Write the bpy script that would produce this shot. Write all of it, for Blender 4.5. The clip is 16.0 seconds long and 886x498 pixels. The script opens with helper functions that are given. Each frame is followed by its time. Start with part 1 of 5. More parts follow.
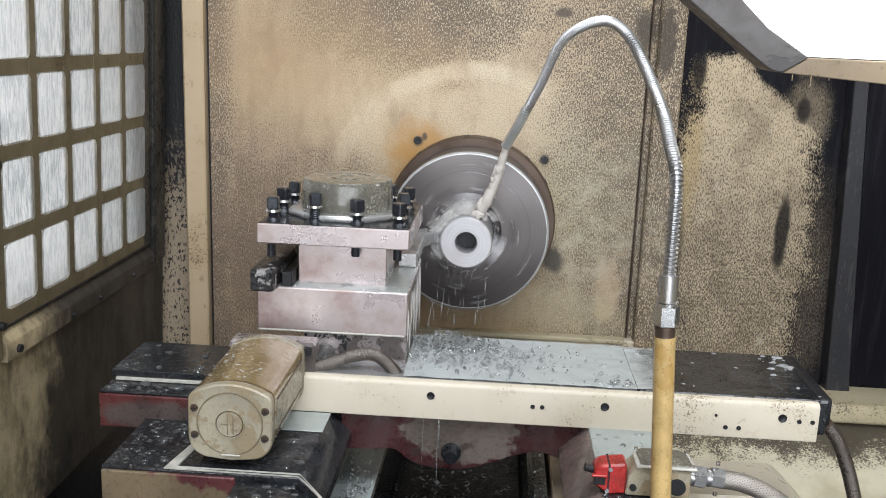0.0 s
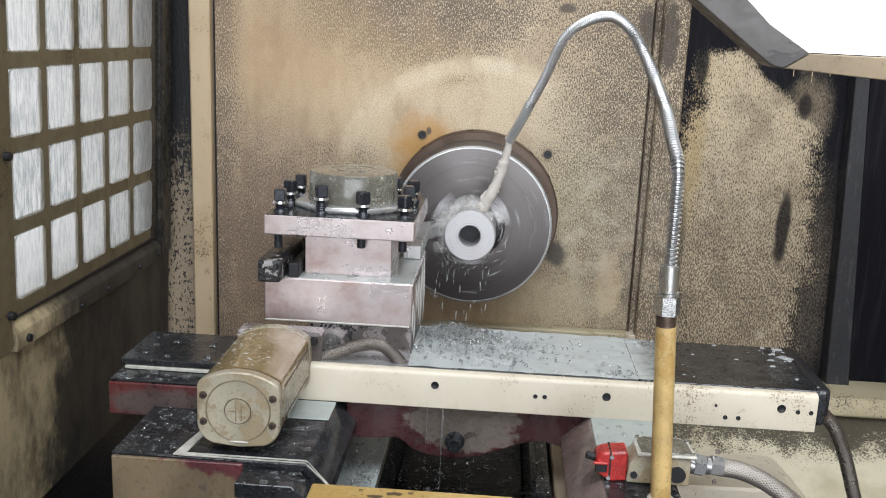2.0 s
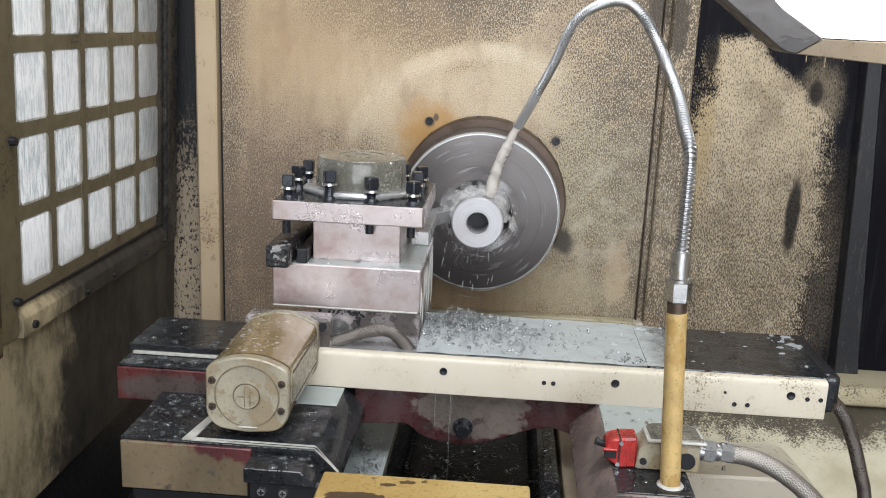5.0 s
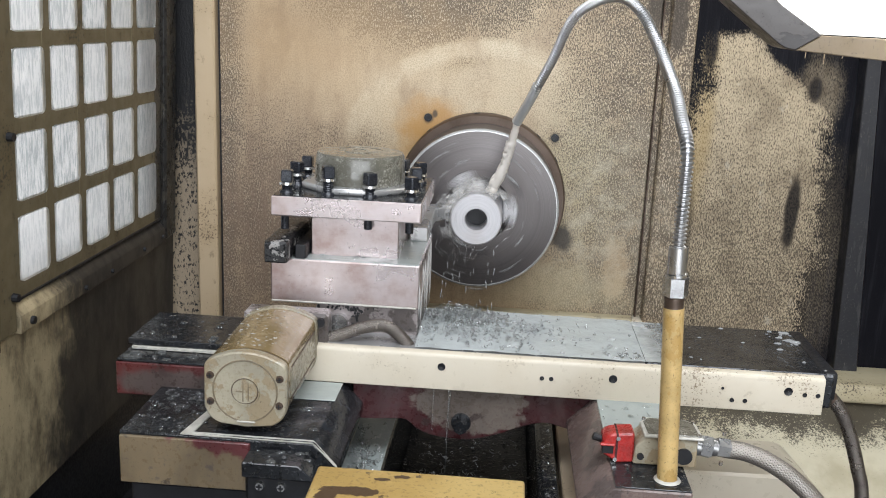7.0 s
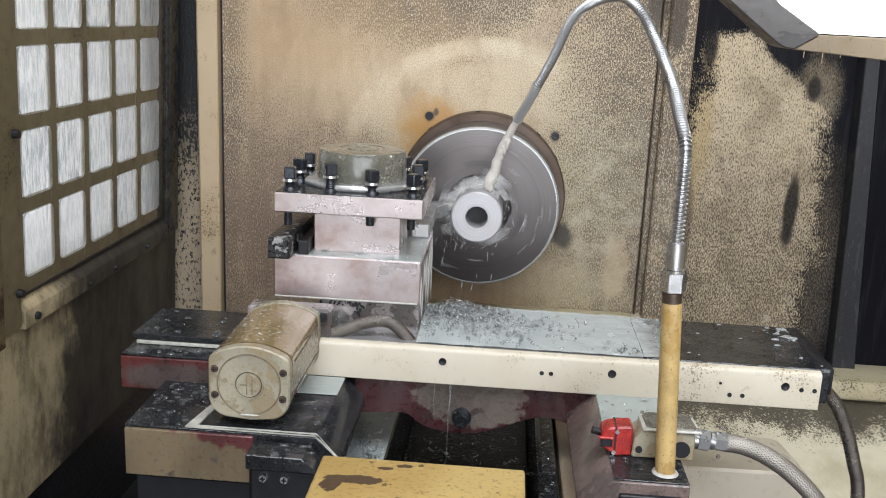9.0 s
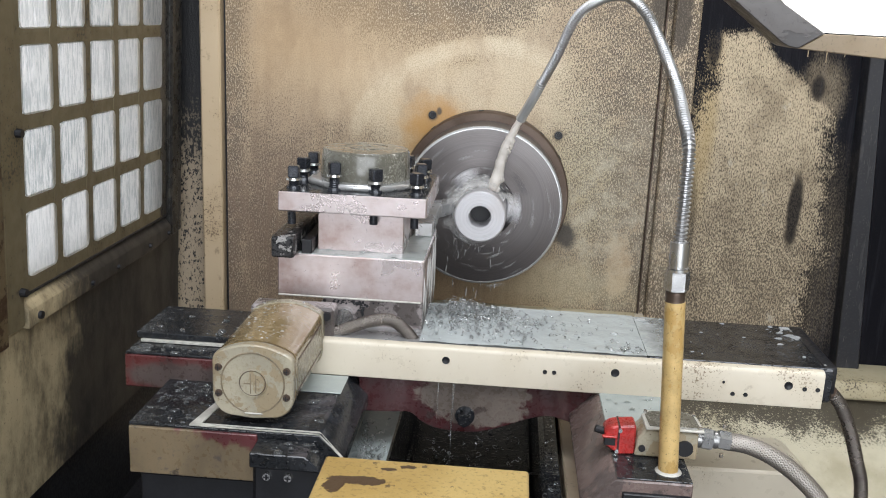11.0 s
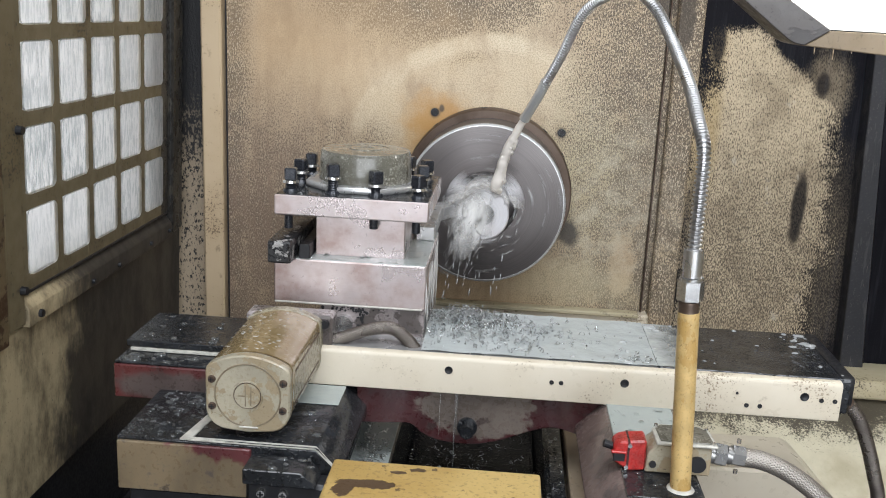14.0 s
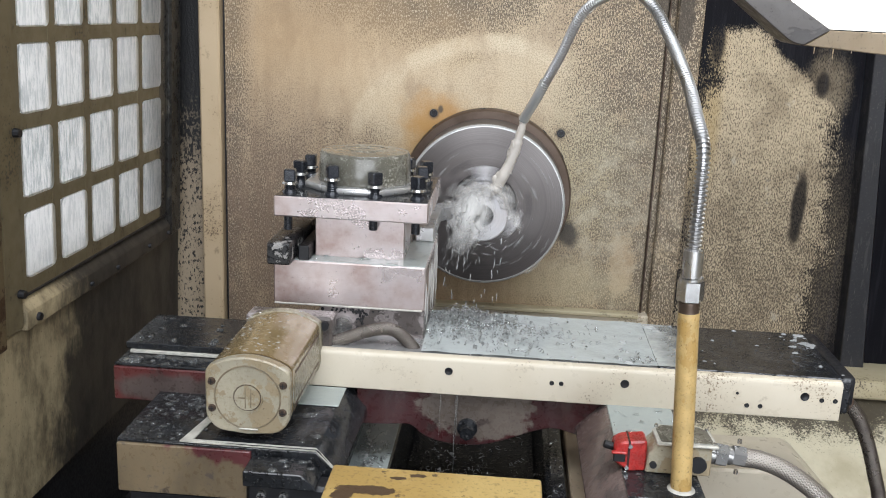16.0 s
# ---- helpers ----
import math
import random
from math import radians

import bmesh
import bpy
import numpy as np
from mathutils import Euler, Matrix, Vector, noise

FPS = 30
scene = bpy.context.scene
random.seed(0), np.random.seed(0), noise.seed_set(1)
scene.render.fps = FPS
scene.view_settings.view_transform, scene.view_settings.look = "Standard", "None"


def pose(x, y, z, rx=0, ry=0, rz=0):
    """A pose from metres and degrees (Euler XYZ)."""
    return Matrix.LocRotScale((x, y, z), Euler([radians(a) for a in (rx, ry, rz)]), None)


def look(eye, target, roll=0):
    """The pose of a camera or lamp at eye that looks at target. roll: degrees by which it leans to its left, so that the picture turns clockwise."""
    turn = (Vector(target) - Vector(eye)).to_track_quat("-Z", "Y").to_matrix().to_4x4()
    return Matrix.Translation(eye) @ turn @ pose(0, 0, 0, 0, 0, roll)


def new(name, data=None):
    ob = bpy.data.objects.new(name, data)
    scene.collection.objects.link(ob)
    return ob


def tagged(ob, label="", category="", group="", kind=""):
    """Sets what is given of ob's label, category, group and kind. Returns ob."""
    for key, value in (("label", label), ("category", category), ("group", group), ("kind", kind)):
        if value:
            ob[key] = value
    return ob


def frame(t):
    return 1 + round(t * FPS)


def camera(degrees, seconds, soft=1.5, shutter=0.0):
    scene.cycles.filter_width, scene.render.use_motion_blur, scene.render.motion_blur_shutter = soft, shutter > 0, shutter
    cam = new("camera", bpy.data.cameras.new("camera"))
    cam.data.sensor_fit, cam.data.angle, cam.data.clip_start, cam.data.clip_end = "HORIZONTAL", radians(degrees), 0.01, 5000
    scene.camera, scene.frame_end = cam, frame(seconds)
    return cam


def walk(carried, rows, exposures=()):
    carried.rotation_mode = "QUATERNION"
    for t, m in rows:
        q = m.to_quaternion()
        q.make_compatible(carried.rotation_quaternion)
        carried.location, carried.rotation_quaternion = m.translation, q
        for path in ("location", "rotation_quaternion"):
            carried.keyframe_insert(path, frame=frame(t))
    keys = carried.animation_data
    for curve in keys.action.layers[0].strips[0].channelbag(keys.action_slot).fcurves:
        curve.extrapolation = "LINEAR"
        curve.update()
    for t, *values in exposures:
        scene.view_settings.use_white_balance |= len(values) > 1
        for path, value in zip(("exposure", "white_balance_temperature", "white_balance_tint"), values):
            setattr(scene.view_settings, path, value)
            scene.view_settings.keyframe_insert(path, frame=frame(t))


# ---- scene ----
cam = camera(50.71, 16.0, soft=1.0, shutter=0.4)
walk(cam, [
    (0.0, pose(0.0428, -1.5383, 1.4000, 76.988, -2.121, 3.739)),
    (0.5, pose(0.0408, -1.5402, 1.3983, 77.032, -2.191, 3.732)),
    (1.0, pose(0.0390, -1.5456, 1.3994, 76.981, -2.246, 3.766)),
    (1.5, pose(0.0403, -1.5501, 1.3985, 76.934, -2.267, 3.842)),
    (2.0, pose(0.0405, -1.5526, 1.3980, 76.768, -2.312, 3.886)),
    (2.5, pose(0.0401, -1.5528, 1.3974, 76.545, -2.335, 3.934)),
    (3.0, pose(0.0383, -1.5507, 1.3958, 76.360, -2.388, 3.970)),
    (3.5, pose(0.0353, -1.5493, 1.3951, 76.175, -2.403, 4.022)),
    (4.0, pose(0.0338, -1.5476, 1.3949, 76.093, -2.384, 4.102)),
    (6.5, pose(0.0372, -1.5436, 1.3926, 75.960, -2.395, 4.181)),
    (7.0, pose(0.0376, -1.5440, 1.3924, 75.891, -2.442, 4.192)),
    (7.5, pose(0.0382, -1.5463, 1.3927, 75.838, -2.480, 4.178)),
    (8.0, pose(0.0380, -1.5500, 1.3925, 75.807, -2.505, 4.187)),
    (8.5, pose(0.0370, -1.5540, 1.3930, 75.812, -2.552, 4.208)),
    (9.0, pose(0.0372, -1.5540, 1.3923, 75.823, -2.538, 4.222)),
    (11.5, pose(0.0361, -1.5508, 1.3925, 75.752, -2.530, 4.415)),
    (12.0, pose(0.0319, -1.5484, 1.3923, 75.788, -2.578, 4.289)),
    (12.5, pose(0.0308, -1.5471, 1.3922, 75.740, -2.587, 4.327)),
    (13.0, pose(0.0298, -1.5467, 1.3918, 75.703, -2.588, 4.342)),
    (13.5, pose(0.0301, -1.5457, 1.3918, 75.596, -2.605, 4.339)),
    (14.0, pose(0.0304, -1.5447, 1.3913, 75.593, -2.587, 4.345)),
    (14.5, pose(0.0296, -1.5459, 1.3918, 75.525, -2.549, 4.375)),
    (15.0, pose(0.0294, -1.5456, 1.3914, 75.507, -2.492, 4.347)),
    (15.5, pose(0.0294, -1.5436, 1.3911, 75.531, -2.460, 4.313)),
    (16.0, pose(0.0300, -1.5406, 1.3919, 75.613, -2.406, 4.255)),
])

# ---- light: added unseen fills overhead and behind the camera, the machine's own lamp, daylight behind the door ----
world = bpy.data.worlds.new("workshop")
scene.world = world
world.use_nodes = True
world.node_tree.nodes["Background"].inputs[0].default_value = (0.80, 0.90, 1.0, 1)
world.node_tree.nodes["Background"].inputs[1].default_value = 0.35
scene.view_settings.exposure = 0.0


def area_lamp(name, eye, target, sx, sy, watts, colour):
    d = bpy.data.lights.new(name, "AREA")
    d.shape, d.size, d.size_y, d.energy, d.color = "RECTANGLE", sx, sy, watts, colour
    ob = new(name, d)
    ob.matrix_world = look(eye, target)
    return ob


# Two added fill lights with no visible source: overhead, then behind the camera.
area_lamp("overhead_fill_light", (0.3, -1.9, 3.5), (0, -0.3, 1.0), 2.6, 1.4, 84, (0.89, 0.935, 1.0))
area_lamp("fill_behind_camera", (0.5, -4.3, 1.7), (0.0, 0.0, 1.1), 3.4, 2.4, 124, (0.90, 0.94, 1.0))
area_lamp("machine_lamp_tube", (0.56, -0.338, 1.46), (0.05, -0.5, 1.0), 0.12, 0.10, 0.7, (1.0, 0.97, 0.92))


# ---- node helpers ----
class Mat:
    """A node material with a Principled shader and short helpers."""

    def __init__(self, name):
        self.m = bpy.data.materials.new(name)
        self.m.use_nodes = True
        self.t = self.m.node_tree
        self.b = self.t.nodes["Principled BSDF"]
        self.co = self.t.nodes.new("ShaderNodeTexCoord").outputs["Object"]

    def link(self, a, b):
        if isinstance(a, bpy.types.NodeSocket):
            self.t.links.new(a, b)
        elif isinstance(a, tuple):
            b.default_value = (*a, 1) if len(a) == 3 and b.type == "RGBA" else a
        else:
            b.default_value = a

    def math(self, op, a, b=0.0, c=0.0):
        n = self.t.nodes.new("ShaderNodeMath")
        n.operation = op
        for i, v in enumerate((a, b, c)):
            self.link(v, n.inputs[i])
        return n.outputs[0]

    def stretch(self, sx, sy, sz):
        n = self.t.nodes.new("ShaderNodeMapping")
        self.link(self.co, n.inputs[0])
        n.inputs["Scale"].default_value = (sx, sy, sz)
        return n.outputs[0]

    def noise(self, scale, detail=4.0, rough=0.55, vec=None):
        n = self.t.nodes.new("ShaderNodeTexNoise")
        self.link(vec or self.co, n.inputs["Vector"])
        n.inputs["Scale"].default_value, n.inputs["Detail"].default_value, n.inputs["Roughness"].default_value = scale, detail, rough
        return n.outputs["Fac"]

    def ramp(self, v, lo, hi, a=0.0, b=1.0):
        n = self.t.nodes.new("ShaderNodeMapRange")
        n.interpolation_type = "SMOOTHSTEP"
        for i, q in enumerate((v, lo, hi, a, b)):
            self.link(q, n.inputs[i])
        return n.outputs[0]

    def mix(self, f, a, b):
        n = self.t.nodes.new("ShaderNodeMix")
        n.data_type = "RGBA"
        self.link(f, n.inputs[0])
        self.link(a, n.inputs[6])
        self.link(b, n.inputs[7])
        return n.outputs[2]

    def xyz(self):
        n = self.t.nodes.new("ShaderNodeSeparateXYZ")
        self.link(self.co, n.inputs[0])
        return n.outputs

    def spot(self, x, z, rx, rz, wobble, soft=0.5):
        """1 inside an uneven round patch on an upright wall, 0 outside."""
        c = self.xyz()
        a = self.math("DIVIDE", self.math("SUBTRACT", c[0], x), rx)
        b = self.math("DIVIDE", self.math("SUBTRACT", c[2], z), rz)
        r = self.math("SQRT", self.math("ADD", self.math("MULTIPLY", a, a), self.math("MULTIPLY", b, b)))
        r = self.math("ADD", r, wobble)
        return self.ramp(r, 1.0 + soft, 1.0 - soft)

    def bump(self, h, strength, dist=0.001):
        n = self.t.nodes.new("ShaderNodeBump")
        n.inputs["Strength"].default_value, n.inputs["Distance"].default_value = strength, dist
        self.link(h, n.inputs["Height"])
        self.link(n.outputs[0], self.b.inputs["Normal"])

    def done(self, colour, rough=0.5, metal=0.0, spec=0.5, coat=0.0):
        self.link(colour, self.b.inputs["Base Color"])
        self.link(rough, self.b.inputs["Roughness"])
        self.link(metal, self.b.inputs["Metallic"])
        self.b.inputs["Specular IOR Level"].default_value = spec
        self.b.inputs["Coat Weight"].default_value = coat
        return self.m


def worn_paint(name, base, grime, speckle=0.3, stain=0.4, rough=0.45, scale=1.0):
    """Shop paint with stains, fine speckles of dried grime and chips."""
    g = Mat(name)
    big = g.noise(7 * scale, 5, 0.6)
    mid = g.noise(40 * scale, 4, 0.6)
    fine = g.noise(260 * scale, 3, 0.6)
    c = g.mix(g.ramp(big, 0.42, 0.72, 0, stain), base, tuple(v * w for v, w in zip(base, (0.72, 0.66, 0.56))))
    c = g.mix(g.ramp(mid, 0.62, 0.72, 0, stain), c, grime)
    amount = g.ramp(g.math("ADD", g.math("MULTIPLY", big, 0.6), g.math("MULTIPLY", fine, 0.5)), 0.66 - 0.16 * speckle, 0.74 - 0.12 * speckle, 0, 0.9)
    c = g.mix(amount, c, grime)
    g.bump(g.math("ADD", g.math("MULTIPLY", fine, 0.5), mid), 0.25, 0.0006)
    return g.done(c, g.ramp(mid, 0.3, 0.7, rough - 0.1, rough + 0.2))


def patchy(name, base, under, chips, size=14.0, much=0.5, rough=0.4, stretch=(1, 1, 1)):
    """Paint worn through in hard-edged patches, with small dark chips and a dirty film."""
    g = Mat(name)
    v = g.stretch(*stretch)
    a = g.noise(size, 6, 0.62, v)
    b = g.noise(size * 5, 5, 0.7, v)
    fine = g.noise(300, 3, 0.6)
    film = g.noise(size * 0.6, 4, 0.6)
    c = g.mix(g.ramp(film, 0.35, 0.7, 0, 0.6), base, tuple(0.55 * q for q in base))
    f = g.ramp(g.math("ADD", a, g.math("MULTIPLY", g.math("SUBTRACT", b, 0.5), 0.25)), 0.62 - 0.2 * much, 0.64 - 0.2 * much)
    c = g.mix(f, c, under)
    c = g.mix(g.ramp(b, 0.64, 0.68, 0, 0.85), c, chips)
    c = g.mix(g.ramp(fine, 0.55, 0.75, 0, 0.35), c, chips)
    g.bump(g.math("SUBTRACT", g.math("MULTIPLY", fine, 0.3), f), 0.35, 0.0007)
    return g.done(c, g.ramp(b, 0.3, 0.7, rough - 0.12, rough + 0.15))


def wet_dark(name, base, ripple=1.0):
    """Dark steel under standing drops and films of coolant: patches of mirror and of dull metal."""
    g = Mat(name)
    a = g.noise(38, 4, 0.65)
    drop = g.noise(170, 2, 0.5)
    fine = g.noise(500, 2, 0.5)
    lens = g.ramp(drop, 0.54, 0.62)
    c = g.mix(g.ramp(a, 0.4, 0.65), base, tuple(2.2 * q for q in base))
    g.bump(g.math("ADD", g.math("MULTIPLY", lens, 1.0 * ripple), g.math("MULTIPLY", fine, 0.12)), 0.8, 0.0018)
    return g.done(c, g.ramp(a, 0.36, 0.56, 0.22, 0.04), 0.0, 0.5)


def steel(name, base, rough=0.3, stain=(0.25, 0.17, 0.12), amount=0.35, grain=(30, 30, 400), metal=1.0):
    """Ground or turned steel with a fine lay and brownish stains."""
    g = Mat(name)
    lay = g.noise(3, 3, 0.6, g.stretch(*grain))
    big = g.noise(16, 5, 0.6)
    fine = g.noise(300, 3, 0.6)
    c = g.mix(g.ramp(big, 0.45, 0.75, 0, amount), base, stain)
    c = g.mix(g.ramp(fine, 0.62, 0.75, 0, 0.5 * amount), c, tuple(0.3 * v for v in base))
    c = g.mix(g.math("MULTIPLY", lay, 0.25), c, tuple(0.6 * v for v in base))
    g.bump(g.math("ADD", lay, g.math("MULTIPLY", fine, 0.4)), 0.12, 0.0004)
    return g.done(c, g.ramp(big, 0.3, 0.75, rough - 0.07, rough + 0.2), metal)


def turned_face(name, base, rough, metal):
    """Steel turned on a lathe: fine rings round the axis, a greasy film and a few stains."""
    g = Mat(name)
    c = g.xyz()
    rad = g.math("SQRT", g.math("ADD", g.math("MULTIPLY", c[0], c[0]), g.math("MULTIPLY", c[2], c[2])))
    v = g.t.nodes.new("ShaderNodeCombineXYZ")
    g.link(rad, v.inputs[0])
    rings = g.noise(900, 3, 0.7, v.outputs[0])
    wide = g.noise(90, 3, 0.6, v.outputs[0])
    stain = g.noise(22, 5, 0.65)
    k = g.mix(g.ramp(rings, 0.3, 0.7), base, tuple(0.72 * q for q in base))
    k = g.mix(g.ramp(wide, 0.45, 0.7, 0, 0.5), k, tuple(0.65 * q for q in base))
    k = g.mix(g.ramp(stain, 0.5, 0.7, 0, 0.4), k, (0.7 * base[0], 0.62 * base[1], 0.56 * base[2]))
    g.bump(g.math("ADD", rings, g.math("MULTIPLY", stain, 0.6)), 0.15, 0.0005)
    return g.done(k, g.ramp(stain, 0.3, 0.7, rough - 0.08, rough + 0.12), metal)


def plain(name, base, rough=0.5, metal=0.0, vary=0.3, scale=60, coat=0.0):
    g = Mat(name)
    n = g.noise(scale, 4, 0.6)
    f = g.noise(scale * 7, 2, 0.5)
    c = g.mix(g.ramp(n, 0.35, 0.7), base, tuple(v * (1 - vary) for v in base))
    g.bump(g.math("ADD", n, g.math("MULTIPLY", f, 0.5)), 0.2, 0.0005)
    return g.done(c, g.ramp(f, 0.3, 0.7, max(rough - 0.1, 0.03), rough + 0.1), metal, 0.5, coat)


def headstock_paint():
    """Cream paint of the headstock wall: washed clean in the middle, thick with specks of dried coolant and swarf round it."""
    g = Mat("headstock_paint")
    c = g.xyz()
    w = g.math("MULTIPLY", g.math("SUBTRACT", g.noise(9, 5, 0.65), 0.5), 2.2)
    w2 = g.math("MULTIPLY", g.math("SUBTRACT", g.noise(28, 5, 0.65), 0.5), 1.8)
    wob = g.math("ADD", w, g.math("MULTIPLY", w2, 0.5))
    right = g.ramp(g.math("ADD", c[0], g.math("MULTIPLY", wob, 0.06)), 0.0, 0.26)
    top = g.spot(-0.10, 1.43, 0.19, 0.095, g.math("MULTIPLY", wob, 0.6), 0.6)
    left = g.ramp(g.math("ADD", c[0], g.math("MULTIPLY", wob, 0.025)), -0.375, -0.43)
    low = g.spot(-0.35, 1.01, 0.15, 0.19, g.math("MULTIPLY", wob, 0.6), 0.8)
    mid = g.spot(-0.25, 1.17, 0.08, 0.05, wob, 0.7)
    tr = g.spot(0.12, 1.43, 0.14, 0.03, wob, 0.8)
    dirt = g.math("MAXIMUM", g.math("MAXIMUM", g.math("MULTIPLY", right, 0.85), g.math("MULTIPLY", top, 0.95)), g.math("MAXIMUM", g.math("MULTIPLY", left, 0.9), g.math("MULTIPLY", low, 0.75)))
    dirt = g.math("MAXIMUM", dirt, g.math("MAXIMUM", g.math("MULTIPLY", mid, 0.5), g.math("MULTIPLY", tr, 0.6)))
    dirt = g.math("MULTIPLY", dirt, g.math("SUBTRACT", 1.0, g.math("MULTIPLY", g.spot(0.235, 0.985, 0.022, 0.055, w2, 0.4), 0.8)))
    dx, dz = c[0], g.math("SUBTRACT", c[2], 1.1)
    rad = g.math("SQRT", g.math("ADD", g.math("MULTIPLY", dx, dx), g.math("MULTIPLY", dz, dz)))
    arc = g.math("MULTIPLY", g.ramp(g.math("ABSOLUTE", g.math("SUBTRACT", g.math("ADD", rad, g.math("MULTIPLY", w2, 0.008)), 0.243)), 0.022, 0.006), g.ramp(g.math("ADD", dz, g.math("MULTIPLY", dx, -0.3)), 0.10, 0.2))
    arc = g.math("MULTIPLY", arc, g.ramp(dx, 0.16, 0.05))
    dirt = g.math("MULTIPLY", dirt, g.math("SUBTRACT", 1.0, g.math("MULTIPLY", arc, 0.85)))
    specks = g.noise(265, 4, 0.72, g.stretch(2.1, 2.1, 0.85))
    tiny = g.noise(430, 2, 0.6)
    patch = g.noise(24, 5, 0.7)
    dirt = g.math("MULTIPLY", dirt, g.ramp(patch, 0.28, 0.55, 0.45, 1.12))
    crumbs = g.noise(60, 4, 0.75)
    streak = g.noise(20, 4, 0.6, g.stretch(2.2, 1, 0.16))
    base = g.mix(g.ramp(streak, 0.35, 0.7), (0.55, 0.415, 0.265), (0.45, 0.325, 0.20))
    base = g.mix(g.ramp(g.noise(5, 4, 0.6), 0.42, 0.66, 0, 0.7), base, (0.40, 0.275, 0.165))
    mottle = g.noise(15, 6, 0.7, g.stretch(1.3, 1, 0.7))
    base = g.mix(g.ramp(mottle, 0.46, 0.66, 0, 0.62), base, (0.28, 0.185, 0.11))
    base = g.mix(g.math("MULTIPLY", g.spot(-0.175, 1.235, 0.028, 0.06, w2, 0.7), 0.5), base, (0.66, 0.56, 0.41))
    pale = g.spot(0.02, 1.25, 0.24, 0.12, wob, 0.8)
    base = g.mix(g.math("MULTIPLY", pale, g.ramp(mottle, 0.4, 0.7, 0.75, 0.3)), base, (0.60, 0.50, 0.345))
    base = g.mix(g.math("MULTIPLY", arc, g.ramp(mottle, 0.35, 0.6, 0.55, 0.12)), base, (0.74, 0.66, 0.49))
    green = g.spot(0.16, 1.12, 0.07, 0.10, w2, 0.8)
    film = g.mix(g.math("MULTIPLY", dirt, 0.60), base, (0.46, 0.385, 0.275))
    film = g.mix(g.math("MULTIPLY", green, 0.35), film, (0.40, 0.385, 0.22))
    grit = g.math("ADD", specks, g.math("MULTIPLY", g.math("SUBTRACT", tiny, 0.5), 0.35))
    hard = g.ramp(g.math("ADD", g.math("MULTIPLY", dirt, 0.16), grit), 0.545, 0.665)
    hard = g.math("MULTIPLY", hard, g.ramp(dirt, 0.0, 0.5, 0.12, 1.0))
    col = g.mix(g.math("MULTIPLY", hard, 0.92), film, (0.070, 0.052, 0.037))
    col = g.mix(g.ramp(tiny, 0.40, 0.66, 0, 0.42), col, (0.16, 0.115, 0.07))
    brown = g.spot(-0.30, 1.40, 0.16, 0.10, wob, 0.8)
    col = g.mix(g.math("MULTIPLY", brown, 0.35), col, (0.28, 0.185, 0.10))
    # Pale dots in the dirt: highlights on its grains, put into the colour.
    glints = g.math("MULTIPLY", g.ramp(g.math("SUBTRACT", specks, g.math("MULTIPLY", dirt, 0.06)), 0.38, 0.31), g.math("MULTIPLY", dirt, 0.9))
    col = g.mix(g.math("MULTIPLY", glints, 0.75), col, (0.74, 0.66, 0.53))
    soil = g.math("MULTIPLY", low, g.ramp(g.noise(55, 5, 0.7, g.stretch(1.6, 1, 0.28)), 0.36, 0.66, 0.35, 0.85))
    col = g.mix(soil, col, (0.20, 0.135, 0.095))
    glow = g.spot(-0.23, 1.33, 0.20, 0.09, wob, 0.9)
    milky = g.spot(0.21, 1.06, 0.10, 0.15, wob, 0.8)
    col = g.mix(g.math("MULTIPLY", milky, g.ramp(g.noise(34, 5, 0.7), 0.40, 0.65, 0.12, 0.55)), col, (0.56, 0.50, 0.385))
    # Paler colour at the wall's foot makes up for the chuck's shade there.
    foot = g.spot(0.13, 0.945, 0.13, 0.035, wob, 0.7)
    col = g.mix(g.math("MULTIPLY", foot, 0.45), col, (0.58, 0.50, 0.33))
    col = g.mix(g.math("MULTIPLY", glow, 0.30), col, (0.56, 0.38, 0.20))
    loose = g.math("MULTIPLY", g.ramp(crumbs, 0.665, 0.70), 0.7)
    col = g.mix(loose, col, (0.13, 0.085, 0.05))
    rust = g.spot(-0.088, 1.215, 0.05, 0.04, g.math("MULTIPLY", w2, 0.9), 0.6)
    col = g.mix(g.math("MULTIPLY", rust, 0.75), col, (0.42, 0.21, 0.045))
    rust2 = g.spot(-0.10, 1.15, 0.035, 0.08, g.math("MULTIPLY", w2, 0.9), 0.6)
    col = g.mix(g.math("MULTIPLY", rust2, 0.55), col, (0.40, 0.22, 0.06))
    blot = g.spot(0.140, 1.035, 0.019, 0.024, g.math("MULTIPLY", w2, 1.1), 0.4)
    col = g.mix(g.math("MULTIPLY", blot, 0.9), col, (0.05, 0.045, 0.04))
    for x, z, rx, rz in ((0.262, 1.415, 0.020, 0.030), (0.135, 1.437, 0.016, 0.008), (0.30, 1.40, 0.012, 0.05), (-0.093, 1.226, 0.009, 0.009), (-0.082, 1.233, 0.005, 0.007), (0.117, 1.203, 0.010, 0.010)):
        grease = g.spot(x, z, rx, rz, g.math("MULTIPLY", wob, 1.1), 0.35)
        col = g.mix(g.math("MULTIPLY", grease, 0.85), col, (0.05, 0.038, 0.028))
    g.bump(g.math("ADD", g.math("MULTIPLY", specks, g.ramp(dirt, 0.0, 0.5, 0.15, 1.0)), g.math("MULTIPLY", crumbs, 0.3)), 0.6, 0.0012)
    return g.done(col, g.ramp(dirt, 0.0, 0.8, 0.34, 0.5))


